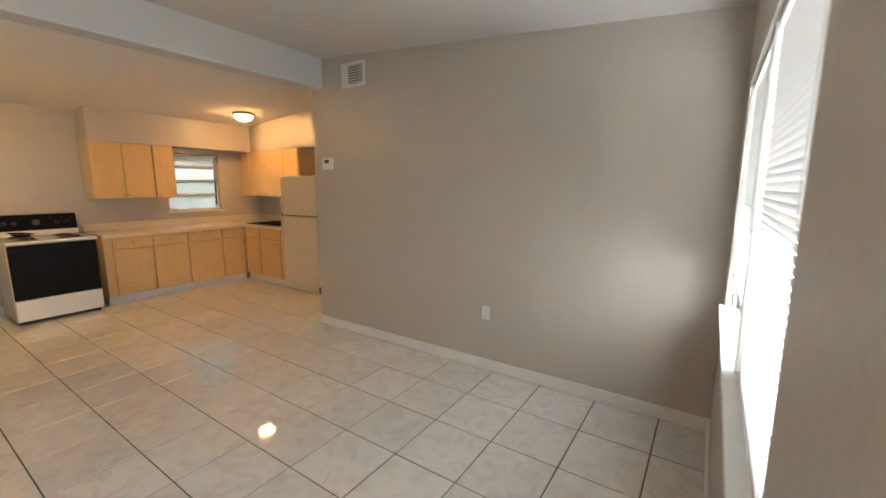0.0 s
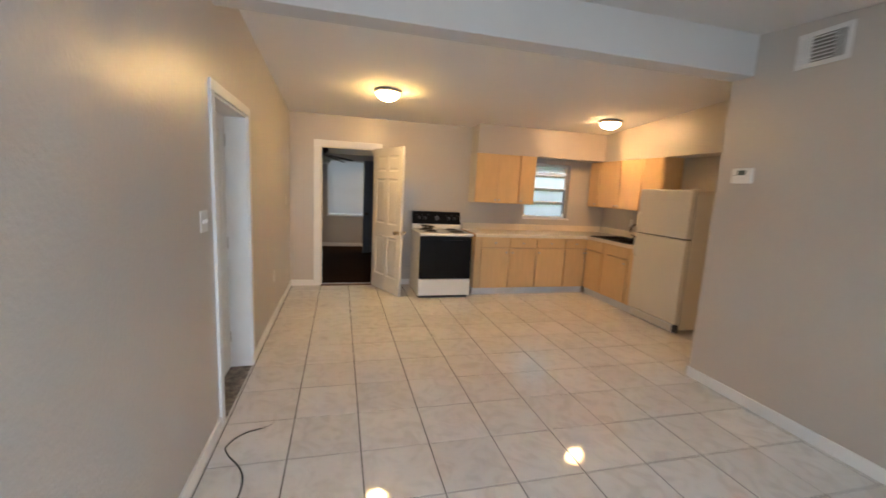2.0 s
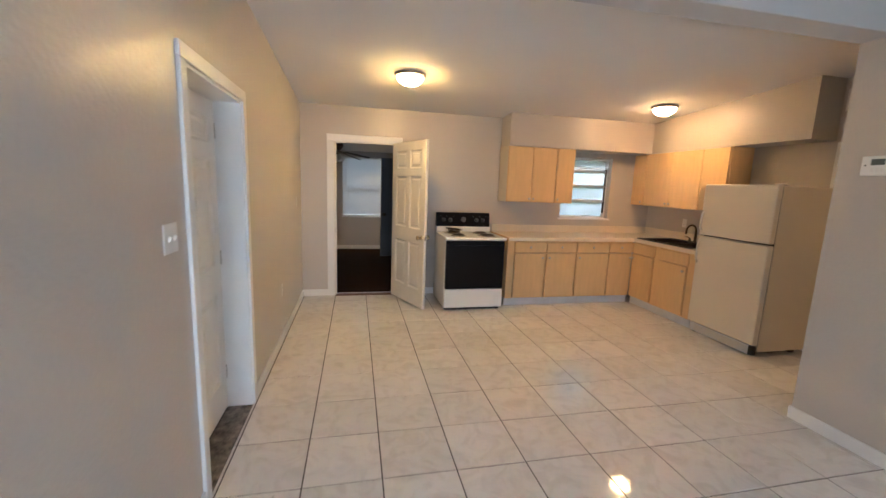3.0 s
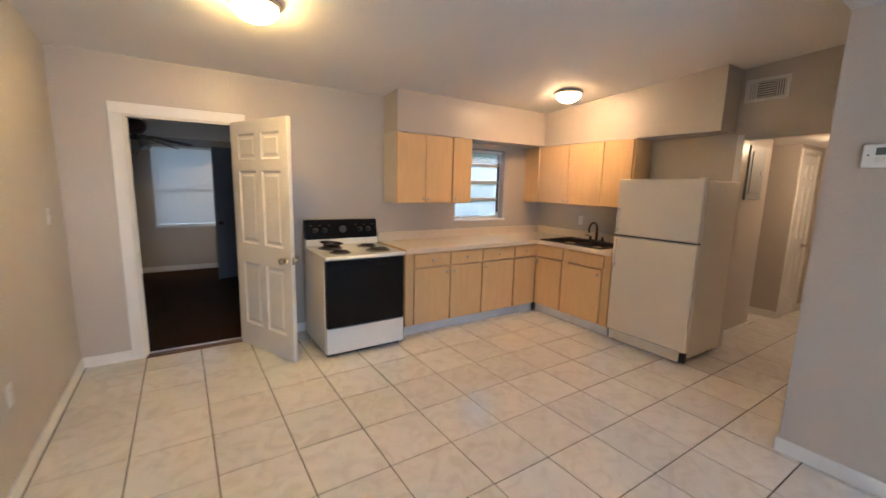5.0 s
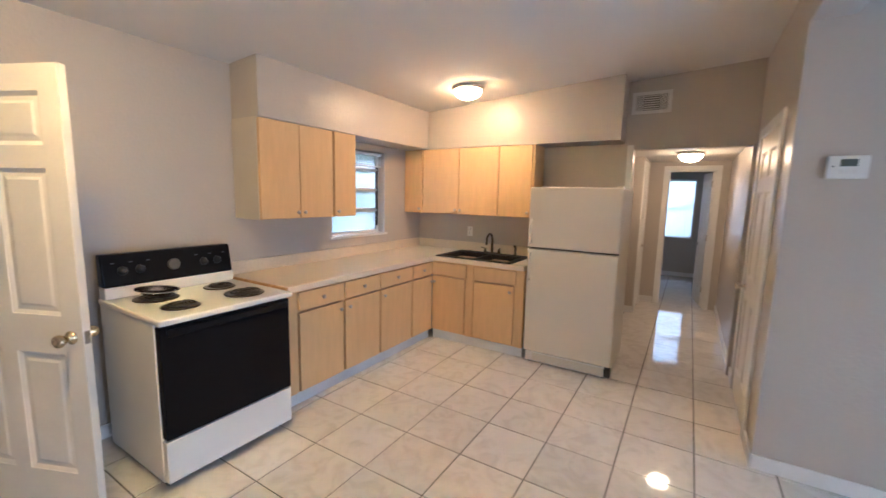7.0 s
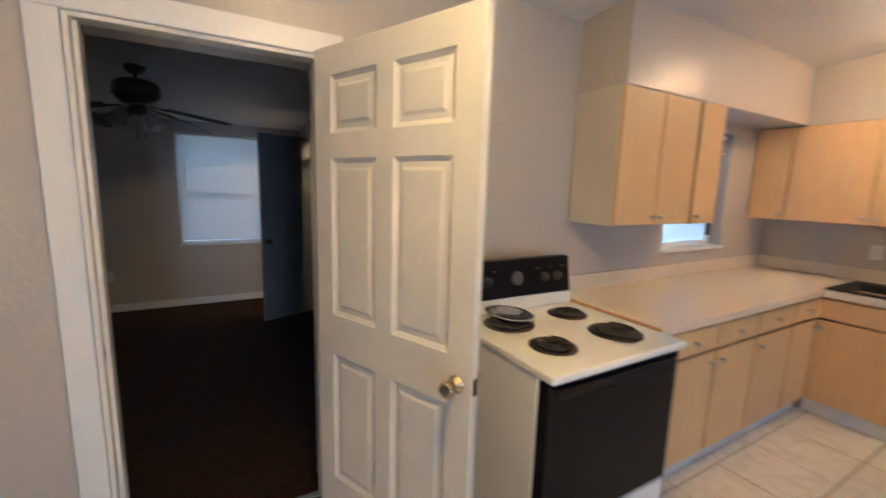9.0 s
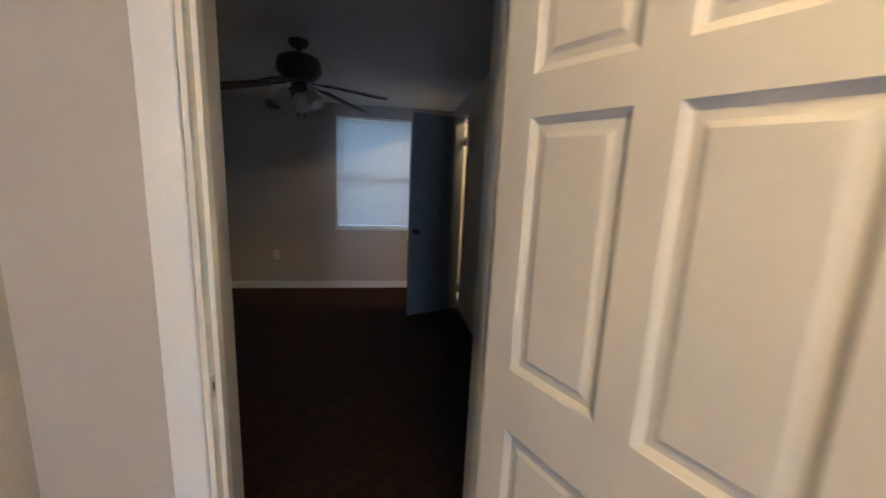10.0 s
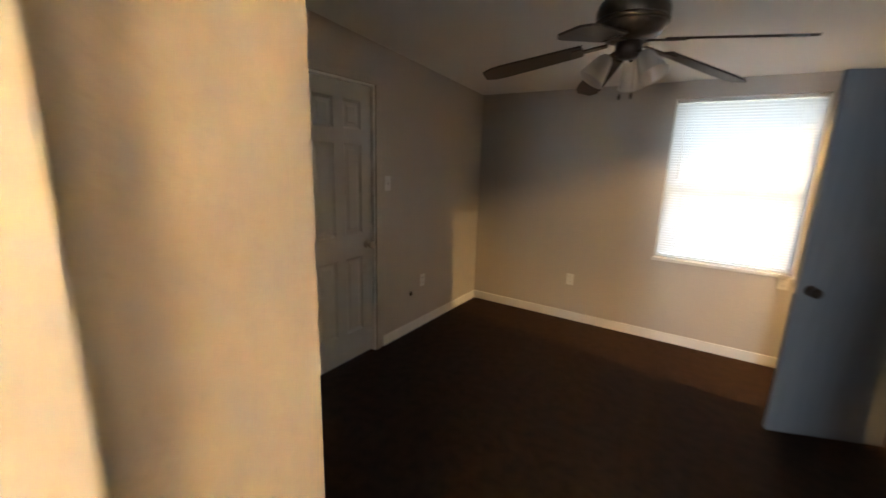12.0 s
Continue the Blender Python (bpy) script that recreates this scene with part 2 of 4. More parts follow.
# ---- shapes ----
class Shape:
    def __init__(self):
        self.v, self.f, self.s = [], [], []

    def poly(self, pts, faces, smooth=False):
        k = len(self.v)
        self.v += [tuple(p) for p in pts]
        self.f += [tuple(i + k for i in q) for q in faces]
        self.s += [smooth] * len(faces)
        return self

    def box(self, x0, y0, z0, x1, y1, z1):
        p = [(x, y, z) for z in (z0, z1) for y in (y0, y1) for x in (x0, x1)]
        return self.poly(p, [(0, 2, 3, 1), (4, 5, 7, 6), (0, 1, 5, 4), (2, 6, 7, 3), (0, 4, 6, 2), (1, 3, 7, 5)])

    def lathe(self, prof, seg=24, m=None):
        """Profile of (radius, height) turned about z, then moved by m."""
        m = m or Matrix()
        pts = [m @ Vector((r * math.cos(2 * math.pi * k / seg), r * math.sin(2 * math.pi * k / seg), z)) for r, z in prof for k in range(seg)]
        n = len(prof)
        fs = [(i * seg + k, i * seg + (k + 1) % seg, (i + 1) * seg + (k + 1) % seg, (i + 1) * seg + k) for i in range(n - 1) for k in range(seg)]
        self.poly(pts, fs, True)
        k0 = len(self.v) - len(pts)
        for base, rev in ((0, True), ((n - 1) * seg, False)):
            ring = [k0 + base + k for k in range(seg)]
            self.f.append(tuple(reversed(ring)) if rev else tuple(ring))
            self.s.append(False)
        return self

    def tube(self, pts, r, seg=8):
        """Round tube through the points; r is one radius or one for each point."""
        pts = [Vector(p) for p in pts]
        rings = []
        for i, p in enumerate(pts):
            d = (pts[min(i + 1, len(pts) - 1)] - pts[max(i - 1, 0)]).normalized()
            u = d.orthogonal().normalized() if i == 0 else (side - d * side.dot(d)).normalized()
            side, w = u, d.cross(u)
            rad = r[i] if isinstance(r, (list, tuple)) else r
            rings += [p + (u * math.cos(a) + w * math.sin(a)) * rad for a in [2 * math.pi * k / seg for k in range(seg)]]
        n = len(pts)
        fs = [(i * seg + k, i * seg + (k + 1) % seg, (i + 1) * seg + (k + 1) % seg, (i + 1) * seg + k) for i in range(n - 1) for k in range(seg)]
        self.poly(rings, fs, True)
        k0 = len(self.v) - len(rings)
        self.f += [tuple(k0 + k for k in reversed(range(seg))), tuple(k0 + (n - 1) * seg + k for k in range(seg))]
        self.s += [False, False]
        return self

    def sheet(self, us, zs, t0, t1, holes=(), axis="x"):
        """Upright slab on a grid, cut through by holes (u0, u1, z0, z1). axis x: u runs along x and t along y; axis y: the reverse."""
        us = sorted(set(us) | {h[0] for h in holes} | {h[1] for h in holes})
        zs = sorted(set(zs) | {h[2] for h in holes} | {h[3] for h in holes})
        lo, hi, zl, zh = us[0], us[-1], zs[0], zs[-1]

        def solid(i, j):
            if not (0 <= i < len(us) - 1 and 0 <= j < len(zs) - 1):
                return False
            u, z = (us[i] + us[i + 1]) / 2, (zs[j] + zs[j + 1]) / 2
            return not any(h[0] < u < h[1] and h[2] < z < h[3] for h in holes)

        def quad(a):
            p = [(u, t, z) if axis == "x" else (t, u, z) for u, t, z in a]
            self.poly(p, [(0, 1, 2, 3)])
        for i in range(len(us) - 1):
            for j in range(len(zs) - 1):
                if not solid(i, j):
                    continue
                a, b, c, d = us[i], us[i + 1], zs[j], zs[j + 1]
                quad([(a, t0, c), (b, t0, c), (b, t0, d), (a, t0, d)])
                quad([(b, t1, c), (a, t1, c), (a, t1, d), (b, t1, d)])
                if not solid(i - 1, j):
                    quad([(a, t1, c), (a, t0, c), (a, t0, d), (a, t1, d)])
                if not solid(i + 1, j):
                    quad([(b, t0, c), (b, t1, c), (b, t1, d), (b, t0, d)])
                if not solid(i, j - 1):
                    quad([(a, t1, c), (b, t1, c), (b, t0, c), (a, t0, c)])
                if not solid(i, j + 1):
                    quad([(a, t0, d), (b, t0, d), (b, t1, d), (a, t1, d)])
        return self

    def mesh(self, name, material, bevel=0.0, segs=2):
        me = bpy.data.meshes.new(name)
        me.from_pydata(self.v, [], self.f)
        me.polygons.foreach_set("use_smooth", self.s)
        bm = bmesh.new()
        bm.from_mesh(me)
        bmesh.ops.remove_doubles(bm, verts=bm.verts, dist=1e-5)
        bmesh.ops.recalc_face_normals(bm, faces=bm.faces)
        if bevel:
            es = [e for e in bm.edges if len(e.link_faces) == 2 and e.calc_face_angle(0) > 0.6]
            bmesh.ops.bevel(bm, geom=es, offset=bevel, segments=segs, affect="EDGES", profile=0.5, clamp_overlap=True)
        bm.to_mesh(me)
        bm.free()
        me.materials.append(material)
        return me


def part(name, shape, material, parent=None, label="", bevel=0.0, at=None, segs=2):
    me = shape if isinstance(shape, bpy.types.Mesh) else shape.mesh(name, material, bevel, segs)
    ob = new(name, me)
    if parent:
        ob.parent = parent
    if at is not None:
        ob.matrix_basis = at
    if label:
        ob["label"] = label
    return ob


def thing(name, m, label, category, group=""):
    ob = new(name)
    ob.empty_display_size = 0.1
    ob.matrix_basis = m
    return tagged(ob, label, category, group)


def setting(name, shape, material, label, category, bevel=0.0):
    return tagged(part(name, shape, material, bevel=bevel), label, category, kind="structure")


def turn(rx=0, ry=0, rz=0, x=0, y=0, z=0):
    return pose(x, y, z, rx, ry, rz)


S = Shape

# ---- the plan ----
XL, XR, XK = 0.98, 4.692, 6.15         # left wall, living room's long wall, sink wall
YF, YB, YC = 0.508, 7.60, 4.155         # front wall, kitchen's back wall, wall corner at the hall
YH = 5.19                              # the hall's other wall
PX0, PX1 = 7.10, 7.875                 # side passage off the hall
XE, XF = 8.70, 11.45                   # end of the hall, far wall of the far room
ZB = 2.485                             # underside of the beam
BX0, BX1, BY0, BY1 = -0.41, 2.77, 7.85, 11.54   # bedroom
DX0, DX1, DZ = 1.393, 2.19, 2.05        # bedroom doorway


def kitchen_ceiling(y):
    """Height of the kitchen ceiling, which falls from the beam to the back wall."""
    return 2.735 - 0.07 * (y - YC)


# ---- the large structure ----
setting("ground", S().poly([(-400, -400, -0.32), (400, -400, -0.32), (400, 400, -0.32), (-400, 400, -0.32)], [(0, 1, 2, 3)]), GRASS, "flat green lawn around the house", "ground")
setting("wall_left", S().sheet([YF - 0.14, YB], [0, 2.9], XL - 0.20, XL, [(4.04, 4.89, 0, 2.0)], "y"), WALL, "greige painted wall with a recessed white door", "wall")
setting("wall_front", S().sheet([XL - 0.14, XR + 0.12], [0, 2.9], YF - 0.14, YF, [(1.15, 2.07, 0, 2.05), (2.60, 4.45, 0.87, 2.02)], "x"), WALL, "greige painted front wall around a wide window", "wall")
setting("wall_right", S().sheet([YF, YC - 0.12], [0, 2.9], XR, XR + 0.12, (), "y"), WALL, "long bare greige painted living room wall", "wall")
setting("wall_hall_south", S().sheet([XR, XE], [0, 2.9], YC - 0.12, YC, [(5.05, 5.85, 0, 2.05)], "x"), WALL, "greige painted hall wall with a cream door", "wall")
setting("wall_kitchen_back", S().sheet([BX0 - 0.12, XK + 0.12], [0, 2.9], YB, BY0, [(DX0, DX1, 0, DZ), (4.65, 5.45, 1.12, 2.02)], "x"), WALL, "greige painted kitchen wall with doorway and small window", "wall")
setting("wall_sink", S().sheet([YC, YB], [0, 2.9], XK, XK + 0.12, [(YC + 0.03, 5.10, 0, 2.035)], "y"), WALL, "greige painted kitchen wall with the hall opening", "wall")
setting("wall_hall_north", S().sheet([XK + 0.12, PX0], [0, 2.4], YH, YH + 0.12, (), "x"), WALL, "greige painted hall wall with a breaker panel", "wall")
setting("wall_hall_door", S().sheet([PX1, XE], [0, 2.4], YH - 0.03, YH + 0.12, [(7.945, 8.475, 0, 2.03)], "x"), WALL, "greige painted hall wall with a white door", "wall")
setting("wall_passage_east", S().sheet([YH + 0.12, 6.7], [0, 2.4], PX1, PX1 + 0.12, (), "y"), WALL, "greige painted wall of a dim side passage", "wall")
setting("wall_passage_west", S().sheet([YH + 0.12, 6.7], [0, 2.4], PX0 - 0.12, PX0, (), "y"), WALL, "greige painted wall of a dim side passage", "wall")
setting("wall_passage_end", S().sheet([PX0, PX1], [0, 2.4], 6.58, 6.7, (), "x"), WALL, "greige painted end wall of the side passage", "wall")
setting("wall_hall_end", S().sheet([3.1, 6.3], [0, 2.5], XE, XE + 0.12, [(4.315, 4.90, 0, 2.0)], "y"), WALL, "greige painted wall at the hall's end", "wall")
setting("wall_far_room", S().sheet([3.1, 6.3], [0, 2.5], XF, XF + 0.14, [(4.51, 5.42, 0.80, 2.0)], "y"), WALL, "grey far room wall below a bright window", "wall")
setting("wall_far_south", S().sheet([XE, XF], [0, 2.5], 3.1, 3.22, (), "x"), WALL, "greige painted side wall of the far room", "wall")
setting("wall_far_north", S().sheet([XE + 0.12, XF], [0, 2.5], 6.18, 6.3, (), "x"), WALL, "greige painted side wall of the far room", "wall")
setting("wall_bedroom_left", S().sheet([BY0, BY1], [0, 2.7], BX0 - 0.12, BX0, [(9.22, 9.88, 0, 2.05)], "y"), WALL, "greige painted bedroom wall with a closet door", "wall")
setting("wall_bedroom_back", S().sheet([BX0 - 0.12, BX1 + 0.12], [0, 2.7], BY1, BY1 + 0.14, [(1.375, 2.325, 0.755, 2.09)], "x"), WALL, "greige painted bedroom wall with a window", "wall")
setting("wall_bedroom_right", S().sheet([BY0, BY1], [0, 2.7], BX1, BX1 + 0.12, [(10.64, 11.27, 0, 2.06)], "y"), WALL, "greige painted bedroom wall with an open doorway", "wall")
setting("wall_bath_south", S().sheet([BX1 + 0.12, 4.3], [0, 2.4], 9.5, 9.6, (), "x"), WALL, "beige side wall of the lit bathroom", "wall")
setting("wall_bath_north", S().sheet([BX1 + 0.12, 4.3], [0, 2.4], 11.3, 11.4, (), "x"), WALL, "beige side wall of the lit bathroom", "wall")
setting("wall_bath_east", S().sheet([9.5, 11.4], [0, 2.4], 4.3, 4.4, (), "y"), WALL, "beige end wall of the lit bathroom", "wall")
setting("wall_closet_back", S().sheet([3.9, 5.2], [0, 2.4], 0.40, 0.50, (), "y"), WALL, "plain wall behind the side door", "wall")
setting("wall_bedroom_closet_back", S().sheet([9.0, 10.1], [0, 2.4], -1.1, -1.0, (), "y"), WALL, "plain wall behind the bedroom closet door", "wall")
# beam and living room ceiling carry their shade in LCEIL's darker colour
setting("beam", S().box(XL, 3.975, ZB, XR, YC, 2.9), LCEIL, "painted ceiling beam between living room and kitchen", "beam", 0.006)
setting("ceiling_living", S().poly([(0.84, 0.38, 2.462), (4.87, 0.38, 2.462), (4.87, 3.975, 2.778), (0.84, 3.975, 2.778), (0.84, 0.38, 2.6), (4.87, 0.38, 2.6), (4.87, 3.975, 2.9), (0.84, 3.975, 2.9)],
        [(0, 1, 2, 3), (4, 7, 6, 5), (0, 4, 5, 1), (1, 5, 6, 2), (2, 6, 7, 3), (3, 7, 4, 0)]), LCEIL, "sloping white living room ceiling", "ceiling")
KC0, KC1 = kitchen_ceiling(YC), kitchen_ceiling(BY0)
setting("ceiling_kitchen", S().poly([(0.84, YC, KC0), (6.27, YC, KC0), (6.27, BY0, KC1), (0.84, BY0, KC1), (0.84, YC, KC0 + 0.15), (6.27, YC, KC0 + 0.15), (6.27, BY0, KC1 + 0.15), (0.84, BY0, KC1 + 0.15)],
        [(0, 1, 2, 3), (4, 7, 6, 5), (0, 4, 5, 1), (1, 5, 6, 2), (2, 6, 7, 3), (3, 7, 4, 0)]), CEIL, "gently sloping white kitchen ceiling", "ceiling")
setting("ceiling_hall", S().box(XK + 0.12, YC - 0.12, 2.13, XE, YH + 0.12, 2.25), CEIL, "low white hall ceiling", "ceiling")
setting("ceiling_passage", S().box(PX0, YH + 0.12, 2.13, PX1, 6.58, 2.25), CEIL, "low white ceiling of the side passage", "ceiling")
setting("ceiling_far", S().box(XE, 3.1, 2.35, XF + 0.14, 6.3, 2.45), CEIL, "white far room ceiling", "ceiling")
setting("ceiling_bedroom", S().poly([(-0.58, BY0, 2.476), (2.89, BY0, 2.476), (2.89, 11.68, 2.21), (-0.58, 11.68, 2.21), (-0.58, BY0, 2.7), (2.89, BY0, 2.7), (2.89, 11.68, 2.45), (-0.58, 11.68, 2.45)],
        [(0, 1, 2, 3), (4, 7, 6, 5), (0, 4, 5, 1), (1, 5, 6, 2), (2, 6, 7, 3), (3, 7, 4, 0)]), CEIL, "sloping white bedroom ceiling", "ceiling")
setting("ceiling_bath", S().box(2.89, 9.5, 2.3, 4.4, 11.4, 2.4), CEIL, "white bathroom ceiling", "ceiling")
# front edge drawn out to -1.75 to keep sun off the door and window
setting("roof", S().box(-0.8, -1.75, 2.95, 11.8, 8.15, 3.1).box(-0.8, 8.15, 2.95, 4.5, 12.0, 3.1), STUCCO, "unseen flat roof with an added sun-blocking front overhang", "roof")
floor = setting("floor", S().box(0.4, -0.3, -0.3, XF + 0.14, YB, -0.004), GROUT, "grey grout bed under white ceramic tiles", "floor")
setting("floor_bedroom", S().box(-1.1, YB + 0.02, -0.3, 2.83, 11.68, 0.0), CARPET, "dark brown carpet in the bedroom", "carpet")
setting("floor_bath", S().box(2.83, 9.5, -0.3, 4.4, 11.4, 0.0), TRIM, "pale bathroom floor", "floor")
soff = S().box(3.667, 7.272, 2.095, XK, YB, 2.665).box(5.845, 5.18, 2.095, XK, 7.28, 2.665)
setting("soffit", soff, WALL, "painted soffit above the kitchen wall cabinets", "soffit")


def baseboard(x0, y0, x1, y1):
    setting("baseboard", S().box(min(x0, x1), min(y0, y1), 0, max(x0, x1), max(y0, y1), 0.088), TRIM, "white painted wooden baseboard", "baseboard", 0.004)


B = 0.014
baseboard(XL, YF, XL + B, 3.975)
baseboard(XL, 4.955, XL + B, YB)
baseboard(XL + B, YB - B, DX0 - 0.085, YB)
baseboard(DX1 + 0.085, YB - B, 2.80, YB)
baseboard(XR - B, YF, XR, YC)
baseboard(2.15, YF, XR - B, YF + B)
baseboard(XR - B, YC, 4.97, YC + B)
baseboard(5.93, YC, XE, YC + B)
baseboard(XK - B, YH - 0.09, XK, 5.12 + 0.05)
baseboard(XK + 0.12, YH - B, PX0, YH)
baseboard(PX1 - B, YH - 0.03, PX1, 6.58)
baseboard(8.535, YH - 0.03 - B, XE, YH - 0.03)
baseboard(XE - B, 4.97, XE, YH - 0.03 - B)
baseboard(XF - B, 3.22, XF, 6.18)
baseboard(BX0, BY1 - B, BX1, BY1)
baseboard(BX0, 9.96, BX0 + B, BY1)
baseboard(BX0, BY0, BX0 + B, 9.14)
baseboard(BX1 - B, BY0, BX1, 10.615)
baseboard(BX1 - B, 11.295, BX1, BY1)


def casing(u0, u1, z1, face, axis, out, w=0.075, th=0.018, depth=0.0, paint=None):
    """Door casing on one face of a wall round an opening, and the jamb lining of the given depth."""
    f0, f1 = sorted((face, face + out * th))
    for a, b, c, d in ((u0 - w, u0, 0, z1), (u1, u1 + w, 0, z1), (u0 - w, u1 + w, z1, z1 + w)):
        s = S().box(a, f0, c, b, f1, d) if axis == "x" else S().box(f0, a, c, f1, b, d)
        setting("trim", s, paint or TRIM, "painted door casing", "door casing", 0.005)
    if depth:
        g0, g1 = sorted((face + out * 0.004, face - out * depth))
        t = 0.016
        for a, b, c, d in ((u0, u0 + t, 0, z1), (u1 - t, u1, 0, z1), (u0 + t, u1 - t, z1 - t, z1)):
            s = S().box(a, g0, c, b, g1, d) if axis == "x" else S().box(g0, a, c, g1, b, d)
            setting("trim", s, TRIM if axis == "y" else DOORP, "painted door jamb lining", "door jamb", 0.002)


casing(DX0, DX1, DZ, YB, "x", -1, 0.088, depth=0.076)
casing(4.04, 4.89, 2.0, XL, "y", 1, 0.065, depth=0.16)
casing(5.05, 5.85, 2.05, YC, "x", 1, 0.07, depth=0.03)
casing(7.945, 8.475, 2.03, YH - 0.03, "x", -1, 0.055, depth=0.03)
casing(4.315, 4.90, 2.0, XE, "y", -1, 0.065, depth=0.10)
casing(9.22, 9.88, 2.05, BX0, "y", 1, 0.05, depth=0.06, paint=WALL)
casing(10.64, 11.27, 2.06, BX1, "y", -1, 0.022, depth=0.11)
# door stops in the bedroom doorway
for u in (DX0 + 0.016, DX1 - 0.028):
    setting("trim", S().box(u, YB + 0.036, 0, u + 0.014, YB + 0.0755, DZ - 0.016), DOORP, "painted door stop strip", "door stop", 0.002)
# hall opening trim strips
setting("trim", S().box(XK - 0.012, 5.10, 0, XK, 5.155, 2.08), TRIM, "white painted opening trim", "opening trim", 0.003)
setting("trim", S().box(XK - 0.012, YC + 0.03, 2.035, XK, 5.10, 2.065), WALL, "painted opening trim", "opening trim", 0.003)
setting("threshold", S().box(XL - 0.145, 4.06, -0.004, XL + 0.005, 4.87, 0.008), STONE, "worn dark marbled stone threshold", "threshold", 0.003)
setting("threshold", S().box(DX0 + 0.016, YB - 0.03, -0.004, DX1 - 0.016, YB + 0.05, 0.010), WOODTH, "dark brown wooden threshold", "threshold", 0.003)
setting("threshold", S().box(DX0 + 0.016, YB + 0.05, 0.0, DX1 - 0.016, YB + 0.085, 0.014), ALU, "metal carpet edge strip", "threshold", 0.003)


# ---- doors ----
def knob_set(parent, x, z, th, material, label):
    k = part("knob", S().lathe([(0.030, 0), (0.031, 0.006), (0.014, 0.012), (0.012, 0.032), (0.024, 0.040), (0.029, 0.052), (0.026, 0.064), (0.012, 0.069)], 20), material, parent, label, at=turn(90, 0, 0, x, -th / 2, z))
    k2 = part("knob", k.data, material, parent, label, at=turn(-90, 0, 0, x, th / 2, z))
    return k, k2


def panel_door(name, m, w, h, material, label, knob_mat, knob_label, panels=True, hinges=True):
    """Leaf with its hinge edge at the origin, along x; six raised panels."""
    th = 0.036
    d = thing(name, m, label, "door")
    a, c = 0.105, 0.09
    pw = (w - 2 * a - c) / 2
    rows = [(0.22, 0.80), (0.98, 1.62), (1.72, h - 0.11)]
    holes = [(x, x + pw, z0, z1) for x in (a, a + pw + c) for z0, z1 in rows] if panels else []
    part("leaf", S().sheet([0, w], [0, h], -th / 2, th / 2, holes, "x"), material, d, bevel=0.0025)
    for x0, x1, z0, z1 in holes:
        p = S()
        for sg in (1, -1):
            o, i1, i2 = [(x0, z0), (x1, z0), (x1, z1), (x0, z1)], 0.016, 0.034
            rings = []
            for ins, y in ((0, th / 2 - 0.003), (i1, th / 2 - 0.012), (i2, th / 2 - 0.010), (i2 + 0.012, th / 2 - 0.005)):
                rings.append([(x0 + ins, sg * y, z0 + ins), (x1 - ins, sg * y, z0 + ins), (x1 - ins, sg * y, z1 - ins), (x0 + ins, sg * y, z1 - ins)])
            pts = [q for r in rings for q in r]
            fs = [(4 * r + k, 4 * r + (k + 1) % 4, 4 * r + 4 + (k + 1) % 4, 4 * r + 4 + k) for r in range(3) for k in range(4)] + [(12, 13, 14, 15)]
            p.poly(pts, fs)
        part("panel", p, material, d)
    knob_set(d, w - 0.058, 0.885, th, knob_mat, knob_label)
    part("latch_plate", S().box(w - 0.001, -0.012, 0.855, w + 0.0015, 0.012, 0.915), CHROME, d)
    if hinges:
        for z in (0.25, 1.02, 1.80):
            part("hinge", S().tube([(-0.004, th / 2, z - 0.045), (-0.004, th / 2, z + 0.045)], 0.007), NICKEL, d)
    return d


panel_door("kitchen_door", pose(2.172, 7.575, 0.012, 0, 0, -67.0), 0.812, 2.045, DOORP, "cream six-panel wooden door standing wide open", BRASS, "worn brass door knob")
panel_door("side_door", pose(0.812, 4.872, 0.012, 0, 0, -90), 0.814, 1.97, DOORP, "closed cream six-panel door in a recess", CHROME, "chrome door knob")
panel_door("hall_closet_door", pose(5.066, YC - 0.012, 0.012), 0.768, 2.02, DOORP, "closed cream door in the hall wall", CHROME, "chrome door knob")
panel_door("hall_door", pose(7.963, YH - 0.016, 0.012), 0.494, 2.0, TRIM, "closed white door in the hall", NICKEL, "dark metal knob")
panel_door("far_room_door", pose(XE + 0.13, 4.335, 0.012, 0, 0, 10), 0.56, 1.97, TRIM, "white door standing open into the far room", NICKEL, "dark metal knob")
panel_door("bedroom_closet_door", pose(BX0 - 0.04, 9.238, 0.012, 0, 0, 90), 0.628, 2.02, PGREY, "closed grey panelled bedroom closet door", NICKEL, "dark metal knob")
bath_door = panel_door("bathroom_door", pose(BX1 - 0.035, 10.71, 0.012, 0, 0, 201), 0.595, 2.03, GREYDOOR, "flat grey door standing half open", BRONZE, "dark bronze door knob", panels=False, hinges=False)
for z in (0.22, 1.80):
    part("hinge", S().box(-0.034, -0.003, z - 0.045, 0.012, 0.003, z + 0.045).box(-0.037, -0.003, z - 0.045, -0.033, 0.066, z + 0.045), BRONZE, bath_door, "dark hinge leaf")


sp = thing("strike_plate", pose(DX0 + 0.016, YB + 0.018, 0.90, 0, 0, 0), "small dark metal strike plate on the jamb", "strike plate")
part("plate", S().box(0, -0.013, -0.030, 0.0018, 0.013, 0.030), NICKEL, sp)
part("hole", S().box(0.0012, -0.006, -0.012, 0.0024, 0.006, 0.012), BLACKP, sp)


